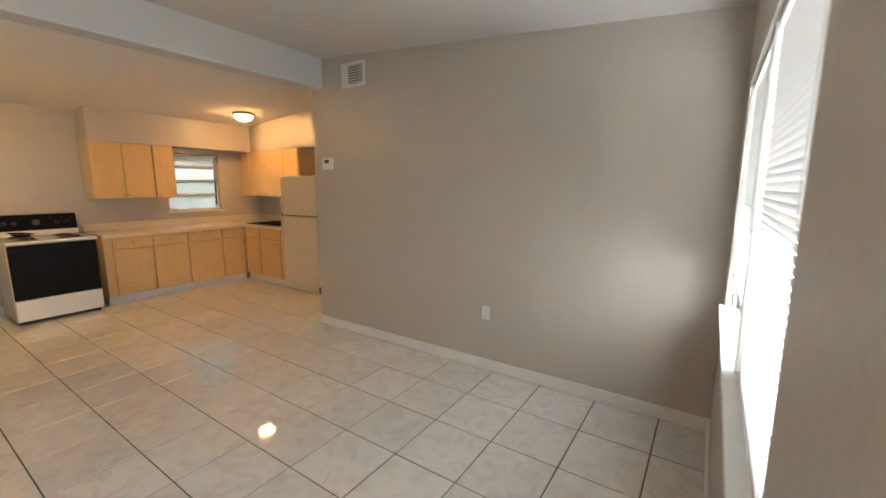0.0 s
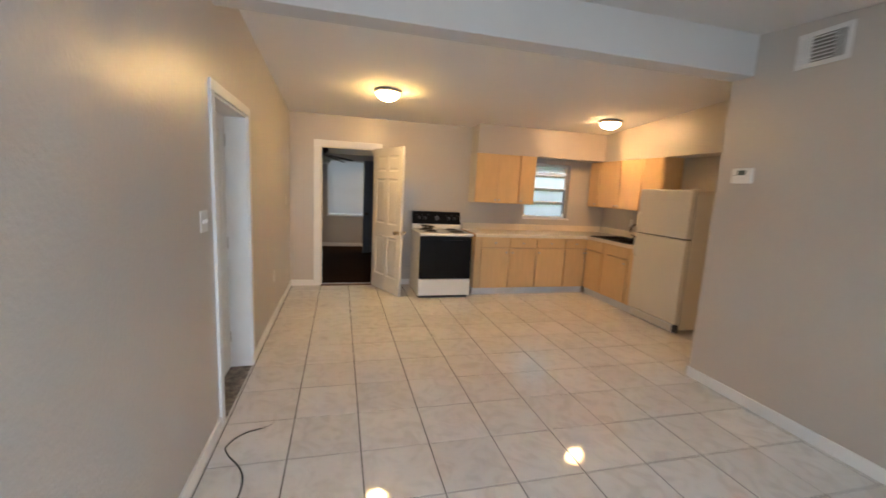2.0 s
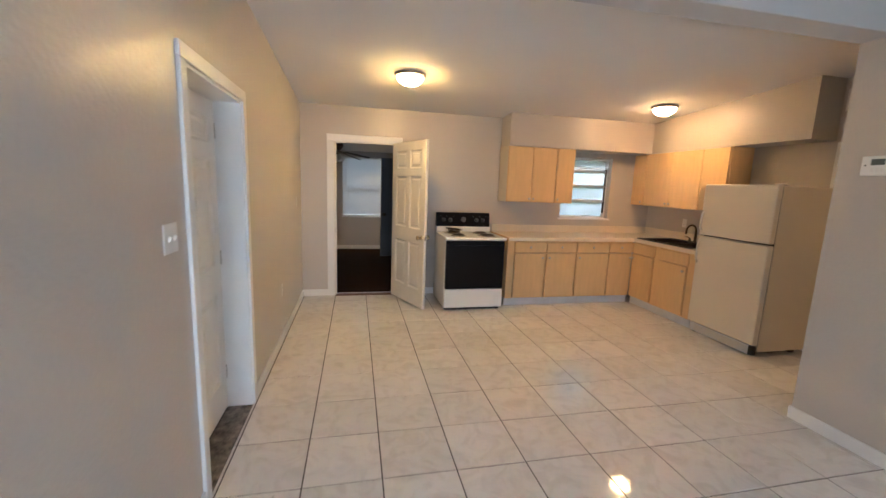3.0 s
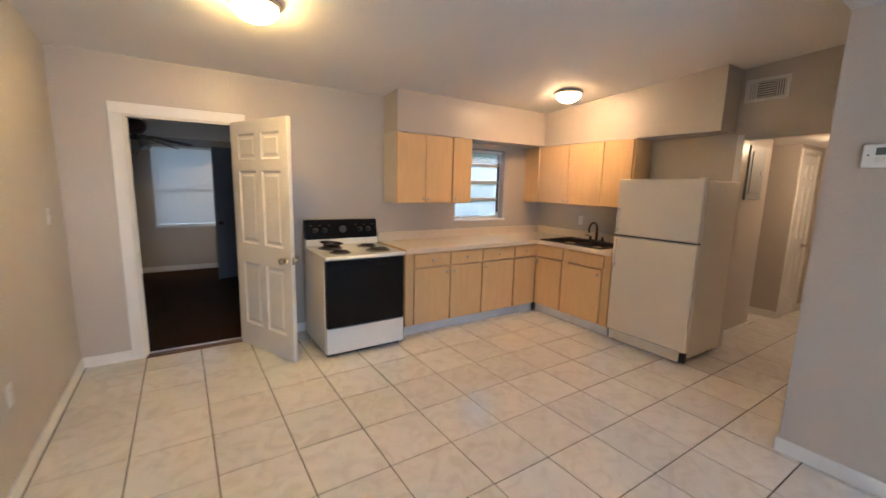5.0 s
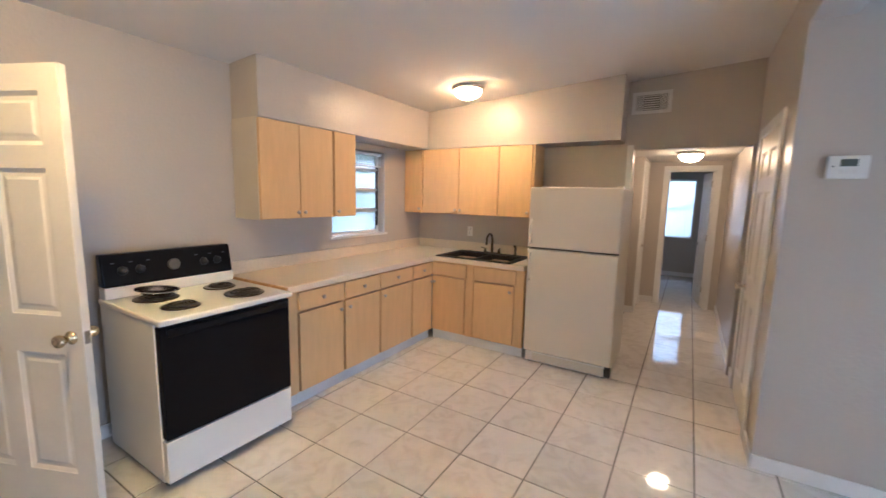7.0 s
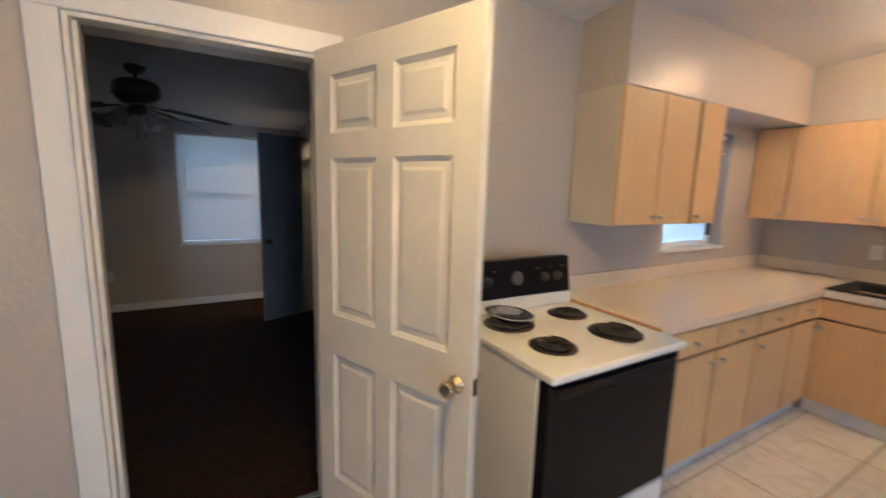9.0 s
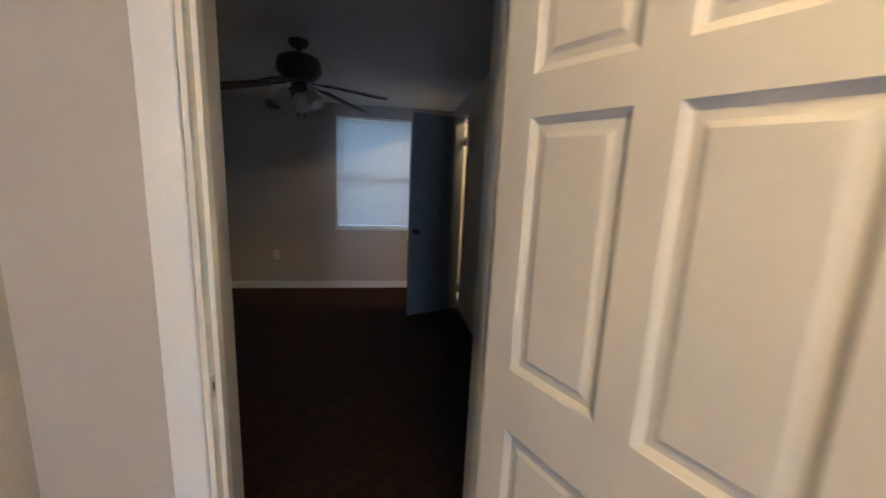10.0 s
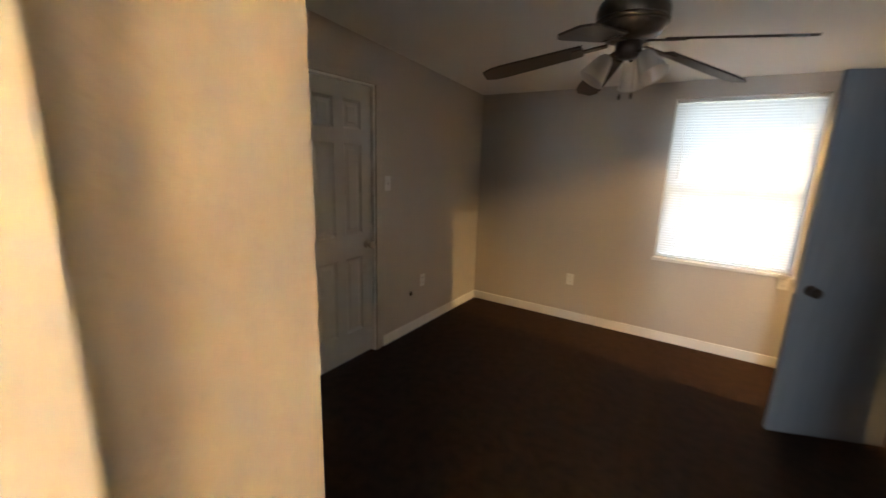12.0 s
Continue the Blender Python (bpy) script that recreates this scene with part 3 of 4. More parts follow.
# ---- windows and blinds ----
def window(name, u0, u1, z0, z1, y, m, label, rails=(0.5,), pane_mat=PANE, group=""):
    """Framed window in its own plane (u along x, facing -y), moved by m."""
    wnd = new(name)
    wnd.matrix_basis = m
    tagged(wnd, label, "window", kind="structure")
    b = 0.035
    s = S()
    s.box(u0, y - 0.03, z0, u0 + b, y + 0.03, z1).box(u1 - b, y - 0.03, z0, u1, y + 0.03, z1)
    s.box(u0 + b, y - 0.03, z0, u1 - b, y + 0.03, z0 + b).box(u0 + b, y - 0.03, z1 - b, u1 - b, y + 0.03, z1)
    part("window_frame", s, WHITEP, wnd, bevel=0.003)
    zs = [z0 + b] + [z0 + (z1 - z0) * r for r in rails] + [z1 - b]
    for zr in zs[1:-1]:
        part("rail", S().box(u0 + b, y - 0.022, zr - 0.02, u1 - b, y + 0.022, zr + 0.02), WHITEP, wnd, bevel=0.003)
    for a, c in zip(zs[:-1], zs[1:]):
        g = part("pane", S().box(u0 + b, y - 0.003, a, u1 - b, y + 0.003, c), pane_mat, wnd)
        g.visible_shadow = pane_mat is FROST
    return wnd


def blind(u0, u1, ztop, zlow, m, label, tilt=38, pitch=0.0215, vinyl=SLAT):
    """Mini blind hanging in front of a window: u along x, slats facing -y."""
    w = u1 - u0
    b = thing("window_blind", m @ pose((u0 + u1) / 2, 0, 0), label, "blind", "mini blinds")
    part("headrail", S().box(-w / 2, -0.014, ztop - 0.028, w / 2, 0.014, ztop), WHITEP, b, bevel=0.003)
    prof = [(-0.0125, -0.0012), (-0.006, 0.0006), (0, 0.0014), (0.006, 0.0006), (0.0125, -0.0012)]
    sl = S().poly([(x, y, z) for x in (-w / 2 + 0.004, w / 2 - 0.004) for y, z in prof], [(k, k + 1, k + 6, k + 5) for k in range(4)], True)
    me = sl.mesh("slat", vinyl)
    z = ztop - 0.045
    while z > zlow + 0.03:
        part("slat", me, vinyl, b, at=turn(tilt + random.uniform(-0.7, 0.7), random.uniform(-0.12, 0.12), 0, 0, 0, z))
        z -= pitch
    part("bottom_rail", S().box(-w / 2 + 0.003, -0.011, zlow, w / 2 - 0.003, 0.011, zlow + 0.015), WHITEP, b, bevel=0.003)
    for x in (-w * 0.36, w * 0.36):
        part("cord", S().tube([(x, -0.014, ztop - 0.02), (x, -0.014, zlow + 0.01)], 0.0012, 5), CORD, b)
    part("wand", S().tube([(-w * 0.42, -0.024, ztop - 0.03), (-w * 0.42, -0.028, ztop - 0.03 - min(0.6, (ztop - zlow) * 0.6))], 0.004, 6), WHITEP, b)
    return b


FLIP = pose(0, 0, 0, 0, 0, 180)
window("window_1", -4.45, -3.545, 0.87, 2.02, 0, pose(0, 0.413, 0) @ FLIP, "white framed living room window beside its twin")
window("window_2", -3.505, -2.60, 0.87, 2.02, 0, pose(0, 0.413, 0) @ FLIP, "white framed living room window")
setting("trim", S().box(3.505, 0.383, 0.872, 3.545, 0.498, 2.018), WHITEP, "white window mullion post", "mullion", 0.003)
blind(-4.435, -3.555, 2.015, 1.06, pose(0, 0.48, 0) @ FLIP, "white vinyl mini blind half raised in the window", tilt=-74)
blind(-3.495, -2.612, 2.015, 0.885, pose(0, 0.48, 0) @ FLIP, "white vinyl mini blind lowered in the window", tilt=-74)
setting("window_sill", S().box(2.56, YF - 0.07, 0.850, 4.49, YF + 0.028, 0.876), TRIM, "white painted window sill", "window sill", 0.004)
lk = thing("window_latch", pose(4.05, 0.456, 0.905), "white metal window crank handle on the sash", "window handle")
part("base", S().box(-0.05, -0.012, 0, 0.05, 0.012, 0.02), WHITEP, lk, bevel=0.004)
part("crank", S().tube([(0.0, 0.012, 0.012), (0.0, 0.035, 0.02), (-0.05, 0.04, 0.10), (-0.06, 0.045, 0.14)], 0.006), ALU, lk)

# kitchen window with three awning panes
window("window_3", 4.65, 5.45, 1.12, 2.02, 0, pose(0, 7.72, 0), "aluminium kitchen window with frosted awning panes", rails=(0.29, 0.54, 0.79), pane_mat=FROST)
for k, zr in enumerate((0.29, 0.54, 0.79)):
    z = 1.12 + 0.90 * zr
    setting("trim", S().box(4.69, 7.675, z - 0.012, 5.41, 7.70, z + 0.012), ALU, "aluminium awning pane edge", "window rail", 0.003)
setting("trim", S().box(5.405, 7.67, 1.2, 5.42, 7.70, 1.86), BRONZE, "dark window operator bar", "window bar", 0.002)
setting("window_sill", S().box(4.62, YB - 0.02, 1.10, 5.48, 7.69, 1.125), TRIM, "white painted kitchen window sill", "window sill", 0.004)
blind(4.67, 5.43, 2.01, 1.86, pose(0, 7.645, 0), "white mini blind drawn up at the window top", tilt=10, pitch=0.012)

# bedroom and far room windows
window("window_4", 1.375, 2.325, 0.755, 2.09, 0, pose(0, 11.64, 0), "white bedroom sash window", rails=(0.46,))
blind(1.385, 2.315, 2.085, 0.765, pose(0, 11.575, 0), "white vinyl mini blind lowered in the bedroom", tilt=73, vinyl=SLATB)
setting("window_sill", S().box(1.36, BY1 - 0.012, 0.735, 2.34, 11.62, 0.760), TRIM, "white painted bedroom window sill", "window sill", 0.003)
RT = pose(0, 0, 0, 0, 0, -90)
window("window_5", -5.42, -4.51, 0.80, 2.0, 0, pose(XF + 0.10, 0, 0) @ RT, "white far room sash window", rails=(0.5,))
blind(-5.405, -4.525, 1.995, 0.81, pose(XF + 0.04, 0, 0) @ RT, "white vinyl mini blind in the far room", tilt=50, vinyl=SLATB)


# ---- lamps ----
def dome_light(x, y, z, r, bulb, label):
    """Flush ceiling light: metal pan and glowing glass bowl."""
    t = thing("ceiling_light", pose(x, y, z), label, "ceiling light", "flush dome lights")
    part("pan", S().lathe([(r * 0.70, 0), (r * 0.90, -0.002), (r * 1.0, -0.010), (r * 1.0, -0.020), (r * 0.93, -0.030), (r * 0.86, -0.033), (r * 0.5, -0.030)], 36), NICKEL, t, "brushed metal pan")
    part("glass_bowl", S().lathe([(r * 0.80, -0.034), (r * 0.845, -0.038), (r * 0.84, -0.050), (r * 0.79, -0.066), (r * 0.68, -0.084), (r * 0.50, -0.101), (r * 0.28, -0.113), (r * 0.06, -0.119)], 36), bulb, t, "glowing white glass bowl")
    part("finial", S().lathe([(0.010, -0.117), (0.012, -0.123), (0.007, -0.131), (0.002, -0.135)], 14), NICKEL, t)
    return t


dome_light(2.185, 6.19, kitchen_ceiling(6.19), 0.152, BULBY, "flush glass dome ceiling light, switched on")
dome_light(5.29, 6.46, kitchen_ceiling(6.46), 0.152, BULB, "flush glass dome ceiling light, switched on")
dome_light(7.45, 4.64, 2.13, 0.145, BULBH, "flush glass dome hall light, switched on")
bb = thing("bathroom_light", pose(3.42, 10.66, 2.3), "bare warm bulb on the bathroom ceiling", "ceiling light")
part("socket", S().lathe([(0.05, 0), (0.05, -0.015), (0.022, -0.02), (0.022, -0.05)], 18), WHITEP, bb)
part("bulb", S().lathe([(0.014, -0.05), (0.024, -0.07), (0.032, -0.095), (0.026, -0.12), (0.006, -0.13)], 16), BATH, bb)


# ---- kitchen cabinets ----
def cup_knob(parent, x, y, z):
    return part("knob", S().lathe([(0.006, 0), (0.006, 0.012), (0.014, 0.016), (0.016, 0.022), (0.012, 0.027), (0.003, 0.029)], 14), NICKEL, parent, at=turn(90, 0, 0, x, y, z))


def base_cabinet(m, w, label, drawer=True, doors=1, knob_side=1, gap=0.014):
    """Base unit: front at y=0 looking to -y, body behind; x from 0 to w."""
    c = thing("base_cabinet", m, label, "kitchen cabinet", "kitchen base cabinets")
    part("body", S().box(0.002, 0.020, 0.10, w - 0.002, 0.60, 0.868), MAPLEH, c, bevel=0.002)
    part("face_frame", S().sheet([0.001, w - 0.001], [0.10, 0.868], 0.010, 0.020, [(0.035, w - 0.035, 0.14, 0.66), (0.035, w - 0.035, 0.70, 0.84)] if drawer else [(0.035, w - 0.035, 0.14, 0.84)], "x"), MAPLE, c, bevel=0.001)
    part("kick_board", S().box(0.0, 0.030, 0.0, w, 0.048, 0.10), KICK, c, "pale blue-white painted kick board")
    if drawer:
        d = part("drawer_front", S().box(gap, -0.019, 0.718, w, 0.009, 0.852), MAPLE, c, bevel=0.003)
        if drawer != "blank":
            cup_knob(d, w / 2, -0.019, 0.785)
    top = 0.700 if drawer else 0.852
    dw = (w - gap) / doors
    for k in range(doors):
        d = part("door", S().box(gap + k * dw, -0.019, 0.112, (k + 1) * dw, 0.009, top), MAPLE, c, bevel=0.003)
        x = (k + 1) * dw - 0.035 if (knob_side > 0) else gap + k * dw + 0.035
        cup_knob(d, x, -0.019, top - 0.055)
    return c


def wall_cabinet(m, w, doors, label, knobs, h=0.743, depth=0.297, pale=False):
    c = thing("wall_cabinet", m, label, "kitchen cabinet", "kitchen wall cabinets")
    part("body", S().box(0, 0.012, 0, w, depth, h), MAPLEH, c, bevel=0.002)
    if pale:
        part("side_skin", S().box(-0.006, -0.001, 0, -0.0005, depth, h), PALE, c, "beige painted cabinet side")
    x = 0.004
    for dw, ks in zip(doors, knobs):
        d = part("door", S().box(x, -0.020, 0.004, x + dw - (0.013 if len(doors) == 1 or ks < 0 else 0.006), 0.011, h - 0.004), MAPLE, c, bevel=0.003)
        cup_knob(d, x + (dw - 0.035 if ks > 0 else 0.028), -0.020, 0.05)
        x += dw
    return c


YW, XW = 6.915, 5.44                    # fronts of the two runs of base cabinets
side = thing("end_panel", pose(3.588, YW, 0), "maple end panel beside the stove", "cabinet panel")
part("panel", S().box(0, 0.0, 0.10, 0.078, 0.62, 0.868), MAPLE, side, bevel=0.002)
part("kick_board", S().box(0.0, 0.03, 0, 0.078, 0.05, 0.10), KICK, side)
base_cabinet(pose(3.667, YW, 0), 0.45, "maple base cabinet with one drawer and door", knob_side=1)
base_cabinet(pose(4.117, YW, 0), 0.44, "maple base cabinet with one drawer and door", knob_side=-1)
base_cabinet(pose(4.557, YW, 0), 0.49, "maple base cabinet with one drawer and door", knob_side=-1)
base_cabinet(pose(5.047, YW, 0), 0.375, "narrow maple corner cabinet with one small drawer", knob_side=1)
base_cabinet(pose(XW, 6.915, 0, 0, 0, -90), 0.42, "maple sink cabinet with a blank drawer front", drawer="blank", knob_side=-1)
filler = thing("filler_panel", pose(XW, 6.495, 0, 0, 0, -90), "maple filler strip between sink cabinets", "cabinet panel")
part("panel", S().box(0, 0, 0.10, 0.08, 0.02, 0.868), MAPLE, filler, bevel=0.002)
part("kick_board", S().box(0, 0.03, 0, 0.08, 0.048, 0.10), KICK, filler)
base_cabinet(pose(XW, 6.415, 0, 0, 0, -90), 0.46, "maple sink cabinet with a blank drawer front", drawer="blank", knob_side=1)
end_filler = thing("filler_panel", pose(XW, 5.955, 0, 0, 0, -90), "maple filler panel beside the refrigerator", "cabinet panel")
part("panel", S().box(0, 0, 0.10, 0.085, 0.60, 0.868), MAPLE, end_filler, bevel=0.002)
part("kick_board", S().box(0, 0.03, 0, 0.085, 0.048, 0.10), KICK, end_filler)
wall_cabinet(pose(3.662, 7.29, 1.35), 0.71, (0.352, 0.355), "maple wall cabinet with two doors beside the window", (1, -1), pale=True)
wall_cabinet(pose(4.372, 7.28, 1.35), 0.275, (0.27,), "narrow maple wall cabinet beside the window", (-1,), depth=0.307)
UX = 5.85
wall_cabinet(pose(UX, 7.60, 1.35, 0, 0, -90), 0.27, (0.265,), "narrow maple wall cabinet in the corner", (1,))
wall_cabinet(pose(UX, 7.33, 1.35, 0, 0, -90), 0.98, (0.49, 0.488), "maple wall cabinet with two doors above the sink", (1, -1))
wall_cabinet(pose(UX, 6.35, 1.35, 0, 0, -90), 0.37, (0.365,), "maple wall cabinet beside the refrigerator", (1,))
endp = thing("end_panel", pose(UX - 0.015, 5.965, 1.35), "maple end panel of the wall cabinets", "cabinet panel")
part("panel", S().box(0, 0, 0, 0.297, 0.014, 0.743), MAPLE, endp, bevel=0.002)

# worktop, one L-shaped slab with a sink cut-out
ct = thing("worktop", pose(0, 0, 0.868), "beige laminate L-shaped worktop with backsplash", "worktop")
SX0, SX1, SY0, SY1 = 5.48, 6.01, 6.05, 6.87
t = S().box(3.585, YW - 0.025, 0, XW - 0.025, 7.59, 0.042).box(XW - 0.025, SY1, 0, 6.14, 7.59, 0.042)
t.box(XW - 0.025, 5.872, 0, SX0, SY1, 0.042).box(SX1, 5.872, 0, 6.14, SY1, 0.042).box(SX0, 5.872, 0, SX1, SY0, 0.042)
part("slab", t, LAMI, ct)
part("backsplash", S().box(3.585, 7.578, 0.042, 6.14, 7.597, 0.142), LAMI, ct, bevel=0.003)
part("backsplash", S().box(6.128, 5.872, 0.042, 6.147, 7.578, 0.142), LAMI, ct, bevel=0.003)
part("bare_edge", S().box(3.566, YW - 0.024, 0.001, 3.584, 7.59, 0.039), OAK, ct, "bare brown particle board edge")
part("front_edge", S().box(3.582, YW - 0.031, -0.002, XW - 0.026, YW - 0.026, 0.040), LAMI, ct, bevel=0.002)

# sink
sk = thing("kitchen_sink", pose(0, 0, 0.91), "black composite double-bowl sink set in the worktop", "sink")
rim = S()
rim.box(SX0 - 0.02, SY0 - 0.02, 0.001, SX1 + 0.02, SY0 + 0.035, 0.012).box(SX0 - 0.02, SY1 - 0.035, 0.001, SX1 + 0.02, SY1 + 0.02, 0.012)
rim.box(SX0 - 0.02, SY0 + 0.035, 0.001, SX0 + 0.03, SY1 - 0.035, 0.012).box(SX1 - 0.09, SY0 + 0.035, 0.001, SX1 + 0.02, SY1 - 0.035, 0.012)
part("rim", rim, SINKM, sk)
for a, b in ((SY0 + 0.035, (SY0 + SY1) / 2 - 0.012), ((SY0 + SY1) / 2 + 0.012, SY1 - 0.035)):
    bw = S()
    x0, x1 = SX0 + 0.03, SX1 - 0.09
    bw.box(x0, a, -0.19, x1, b, -0.185).box(x0, a, -0.185, x0 + 0.006, b, 0.004).box(x1 - 0.006, a, -0.185, x1, b, 0.004)
    bw.box(x0 + 0.006, a, -0.185, x1 - 0.006, a + 0.006, 0.004).box(x0 + 0.006, b - 0.006, -0.185, x1 - 0.006, b, 0.004)
    part("bowl", bw, SINKM, sk)
    part("drain", S().lathe([(0.045, -0.186), (0.045, -0.181), (0.03, -0.180)], 18, pose((x0 + x1) / 2, (a + b) / 2, 0)), CHROME, sk)
part("divider", S().box(SX0 + 0.03, (SY0 + SY1) / 2 - 0.012, -0.185, SX1 - 0.09, (SY0 + SY1) / 2 + 0.012, 0.006), SINKM, sk, bevel=0.004)
fc = thing("kitchen_faucet", pose(5.99, 6.47, 0.922), "dark bronze gooseneck kitchen faucet behind the sink", "faucet")
part("base_plate", S().box(-0.028, -0.10, 0, 0.028, 0.10, 0.012), BRONZE, fc, bevel=0.008)
arc = [(0, 0, 0.01), (0, 0, 0.15)] + [(-0.075 + 0.075 * math.cos(a), 0, 0.15 + 0.075 * math.sin(a)) for a in [math.pi * k / 8 for k in range(1, 9)]] + [(-0.152, 0, 0.11)]
part("spout", S().tube(arc, [0.016, 0.013] + [0.011] * 8 + [0.014], 10), BRONZE, fc)
for y in (-0.085, 0.085):
    h = part("handle", S().lathe([(0.018, 0.01), (0.014, 0.035), (0.012, 0.05)], 14, pose(0, y, 0)), BRONZE, fc)
    part("lever", S().tube([(0, y, 0.048), (-0.03, y * 1.25, 0.062), (-0.05, y * 1.4, 0.066)], 0.006), CHROME, h)
sp = thing("sink_sprayer", pose(5.99, 6.19, 0.922), "dark side sprayer standing on the sink rim", "sprayer")
part("collar", S().lathe([(0.022, 0), (0.020, 0.012), (0.012, 0.016)], 14), BRONZE, sp)
part("sprayer_head", S().tube([(0, 0, 0.012), (0, 0, 0.07), (-0.015, 0, 0.10), (-0.04, 0, 0.105)], [0.010, 0.012, 0.015, 0.012], 10), BLACKP, sp)


# ---- stove ----
def stove(m):
    """Range 0.76 wide: front at y=0 looking to -y, body behind."""
    w, dp = 0.75, 0.68
    s = thing("stove", m, "white electric coil stove with black oven door", "stove")
    part("body", S().box(0, 0.035, 0.035, w, dp, 0.892), ENAMEL, s, bevel=0.004)
    part("cooktop", S().box(-0.008, -0.045, 0.892, w + 0.008, dp, 0.925), ENAMEL, s, "white enamel cooktop with yellowed edge", 0.010, segs=3)
    part("riser", S().box(0, dp - 0.085, 0.925, w, dp, 0.992), ENAMEL, s, bevel=0.006)
    bg = S().poly([(0, dp - 0.075, 0.992), (w, dp - 0.075, 0.992), (w, dp + 0.01, 0.992), (0, dp + 0.01, 0.992), (0, dp - 0.045, 1.18), (w, dp - 0.045, 1.18), (w, dp + 0.01, 1.18), (0, dp + 0.01, 1.18)],
                  [(0, 1, 5, 4), (1, 2, 6, 5), (2, 3, 7, 6), (3, 0, 4, 7), (4, 5, 6, 7), (3, 2, 1, 0)])
    b = part("backguard", bg, BLACKGL, s, "black glass control panel", 0.010, segs=3)
    lean = math.degrees(math.atan2(0.03, 0.18))
    for x in (0.10, 0.19, w - 0.19, w - 0.10):
        k = part("control_knob", S().lathe([(0.026, 0), (0.025, 0.010), (0.018, 0.014), (0.016, 0.026), (0.004, 0.028)], 18), BLACKP, b, at=turn(90 - lean, 0, 0, x, dp - 0.061, 1.08))
    part("clock", S().lathe([(0.036, 0), (0.036, 0.006), (0.030, 0.008)], 20), MARK, b, at=turn(90 - lean, 0, 0, w / 2, dp - 0.061, 1.085))
    for x in (0.055, 0.145, 0.235, w - 0.235, w - 0.145, w - 0.055):
        part("scale_mark", S().box(-0.010, -0.002, -0.003, 0.010, 0, 0.003), MARK, b, at=turn(-lean, 0, 0, x, dp - 0.0555, 1.128))
    part("oven_door", S().box(0.004, -0.020, 0.285, w - 0.004, 0.034, 0.880), BLACKGL, s, "black glass oven door", 0.006)
    part("door_handle", S().box(0.03, -0.034, 0.828, w - 0.03, -0.021, 0.868), BLACKGL, s, bevel=0.008, segs=3)
    part("drawer", S().box(0.002, -0.016, 0.045, w - 0.002, 0.034, 0.275), ENAMEL, s, "white storage drawer front", 0.006)
    part("plinth", S().box(0.02, 0.05, 0.0, w - 0.02, dp - 0.02, 0.036), BLACKP, s)
    for x, y, r in ((0.19, 0.16, 0.075), (0.19, 0.44, 0.095), (w - 0.19, 0.16, 0.095), (w - 0.19, 0.44, 0.075)):
        bn = part("burner", S().lathe([(r + 0.020, 0.9255), (r + 0.020, 0.930), (r + 0.008, 0.931), (r - 0.01, 0.9265), (0.01, 0.9260)], 28, pose(x, y, 0)), DRIP, s, "stained chrome drip pan")
        sp = []
        for k in range(64):
            a = k / 64 * 2 * math.pi * 3.2
            q = 0.016 + (r - 0.016) * k / 63
            sp.append((x + q * math.cos(a), y + q * math.sin(a), 0.938))
        part("coil", S().tube(sp, 0.0052, 6), COIL, bn, "black spiral heating coil")
    return s


stove(pose(2.733, 6.765, 0))
fo = thing("drip_bowl", pose(2.935, 7.22, 0.9435, 4, 3, 20), "loose shiny chrome drip bowl on a burner", "drip pan")
part("bowl", S().lathe([(0.035, 0.0), (0.075, 0.008), (0.098, 0.026), (0.112, 0.030), (0.112, 0.033), (0.094, 0.030), (0.07, 0.012), (0.034, 0.004)], 30), CHROME, fo)


# ---- refrigerator ----
def fridge(m):
    """Front at x=0 looking to -x; y from 0 to 0.76."""
    w, dp, hh = 0.785, 0.69, 1.655
    f = thing("refrigerator", m, "bisque top-freezer refrigerator with textured doors", "refrigerator")
    part("cabinet", S().box(0.075, 0.004, 0.045, dp, w - 0.004, hh - 0.01), BISQUE, f, bevel=0.008)
    a = part("freezer_door", S().box(0.0, 0, 1.105, 0.068, w, hh), BISQUE, f, bevel=0.014, segs=3)
    b = part("fridge_door", S().box(0.0, 0, 0.115, 0.068, w, 1.092), BISQUE, f, bevel=0.014, segs=3)
    part("gasket", S().box(0.066, 0.01, 0.12, 0.078, w - 0.01, hh - 0.015), BLACKP, f)
    y = w - 0.03
    for ob, z0, z1 in ((a, 1.15, 1.36), (b, 0.80, 1.05)):
        part("handle", S().tube([(0.004, y, z0), (-0.024, y, z0 + 0.03), (-0.028, y, (z0 + z1) / 2), (-0.024, y, z1 - 0.03), (0.004, y, z1)], 0.011, 8), BISQUE, ob)
    part("hinge_cover", S().box(0.02, 0.01, hh, 0.11, 0.06, hh + 0.014), BISQUE, f, bevel=0.004)
    g = part("kick_grille", S().box(0.030, 0.02, 0.012, 0.050, w - 0.02, 0.10), VENTW, f, "slotted grey-beige kick grille")
    for k in range(5):
        part("slat", S().box(0.022, 0.05, 0.024 + k * 0.014, 0.031, w - 0.09, 0.031 + k * 0.014), BISQUE, g)
    part("foot", S().lathe([(0.02, 0), (0.02, 0.012), (0.012, 0.045)], 12, pose(0.06, 0.06, 0)), BLACKP, f)
    part("foot", S().lathe([(0.02, 0), (0.02, 0.012), (0.012, 0.045)], 12, pose(0.06, w - 0.06, 0)), BLACKP, f)
    part("roller", S().box(0.55, 0.05, 0, 0.60, w - 0.05, 0.046), BLACKP, f)
    part("grille_end", S().box(0.016, 0.0, 0.018, 0.055, 0.05, 0.105), BLACKP, f, "dark broken corner of the grille", 0.004)
    return f


fridge(pose(5.405, 5.06, 0))


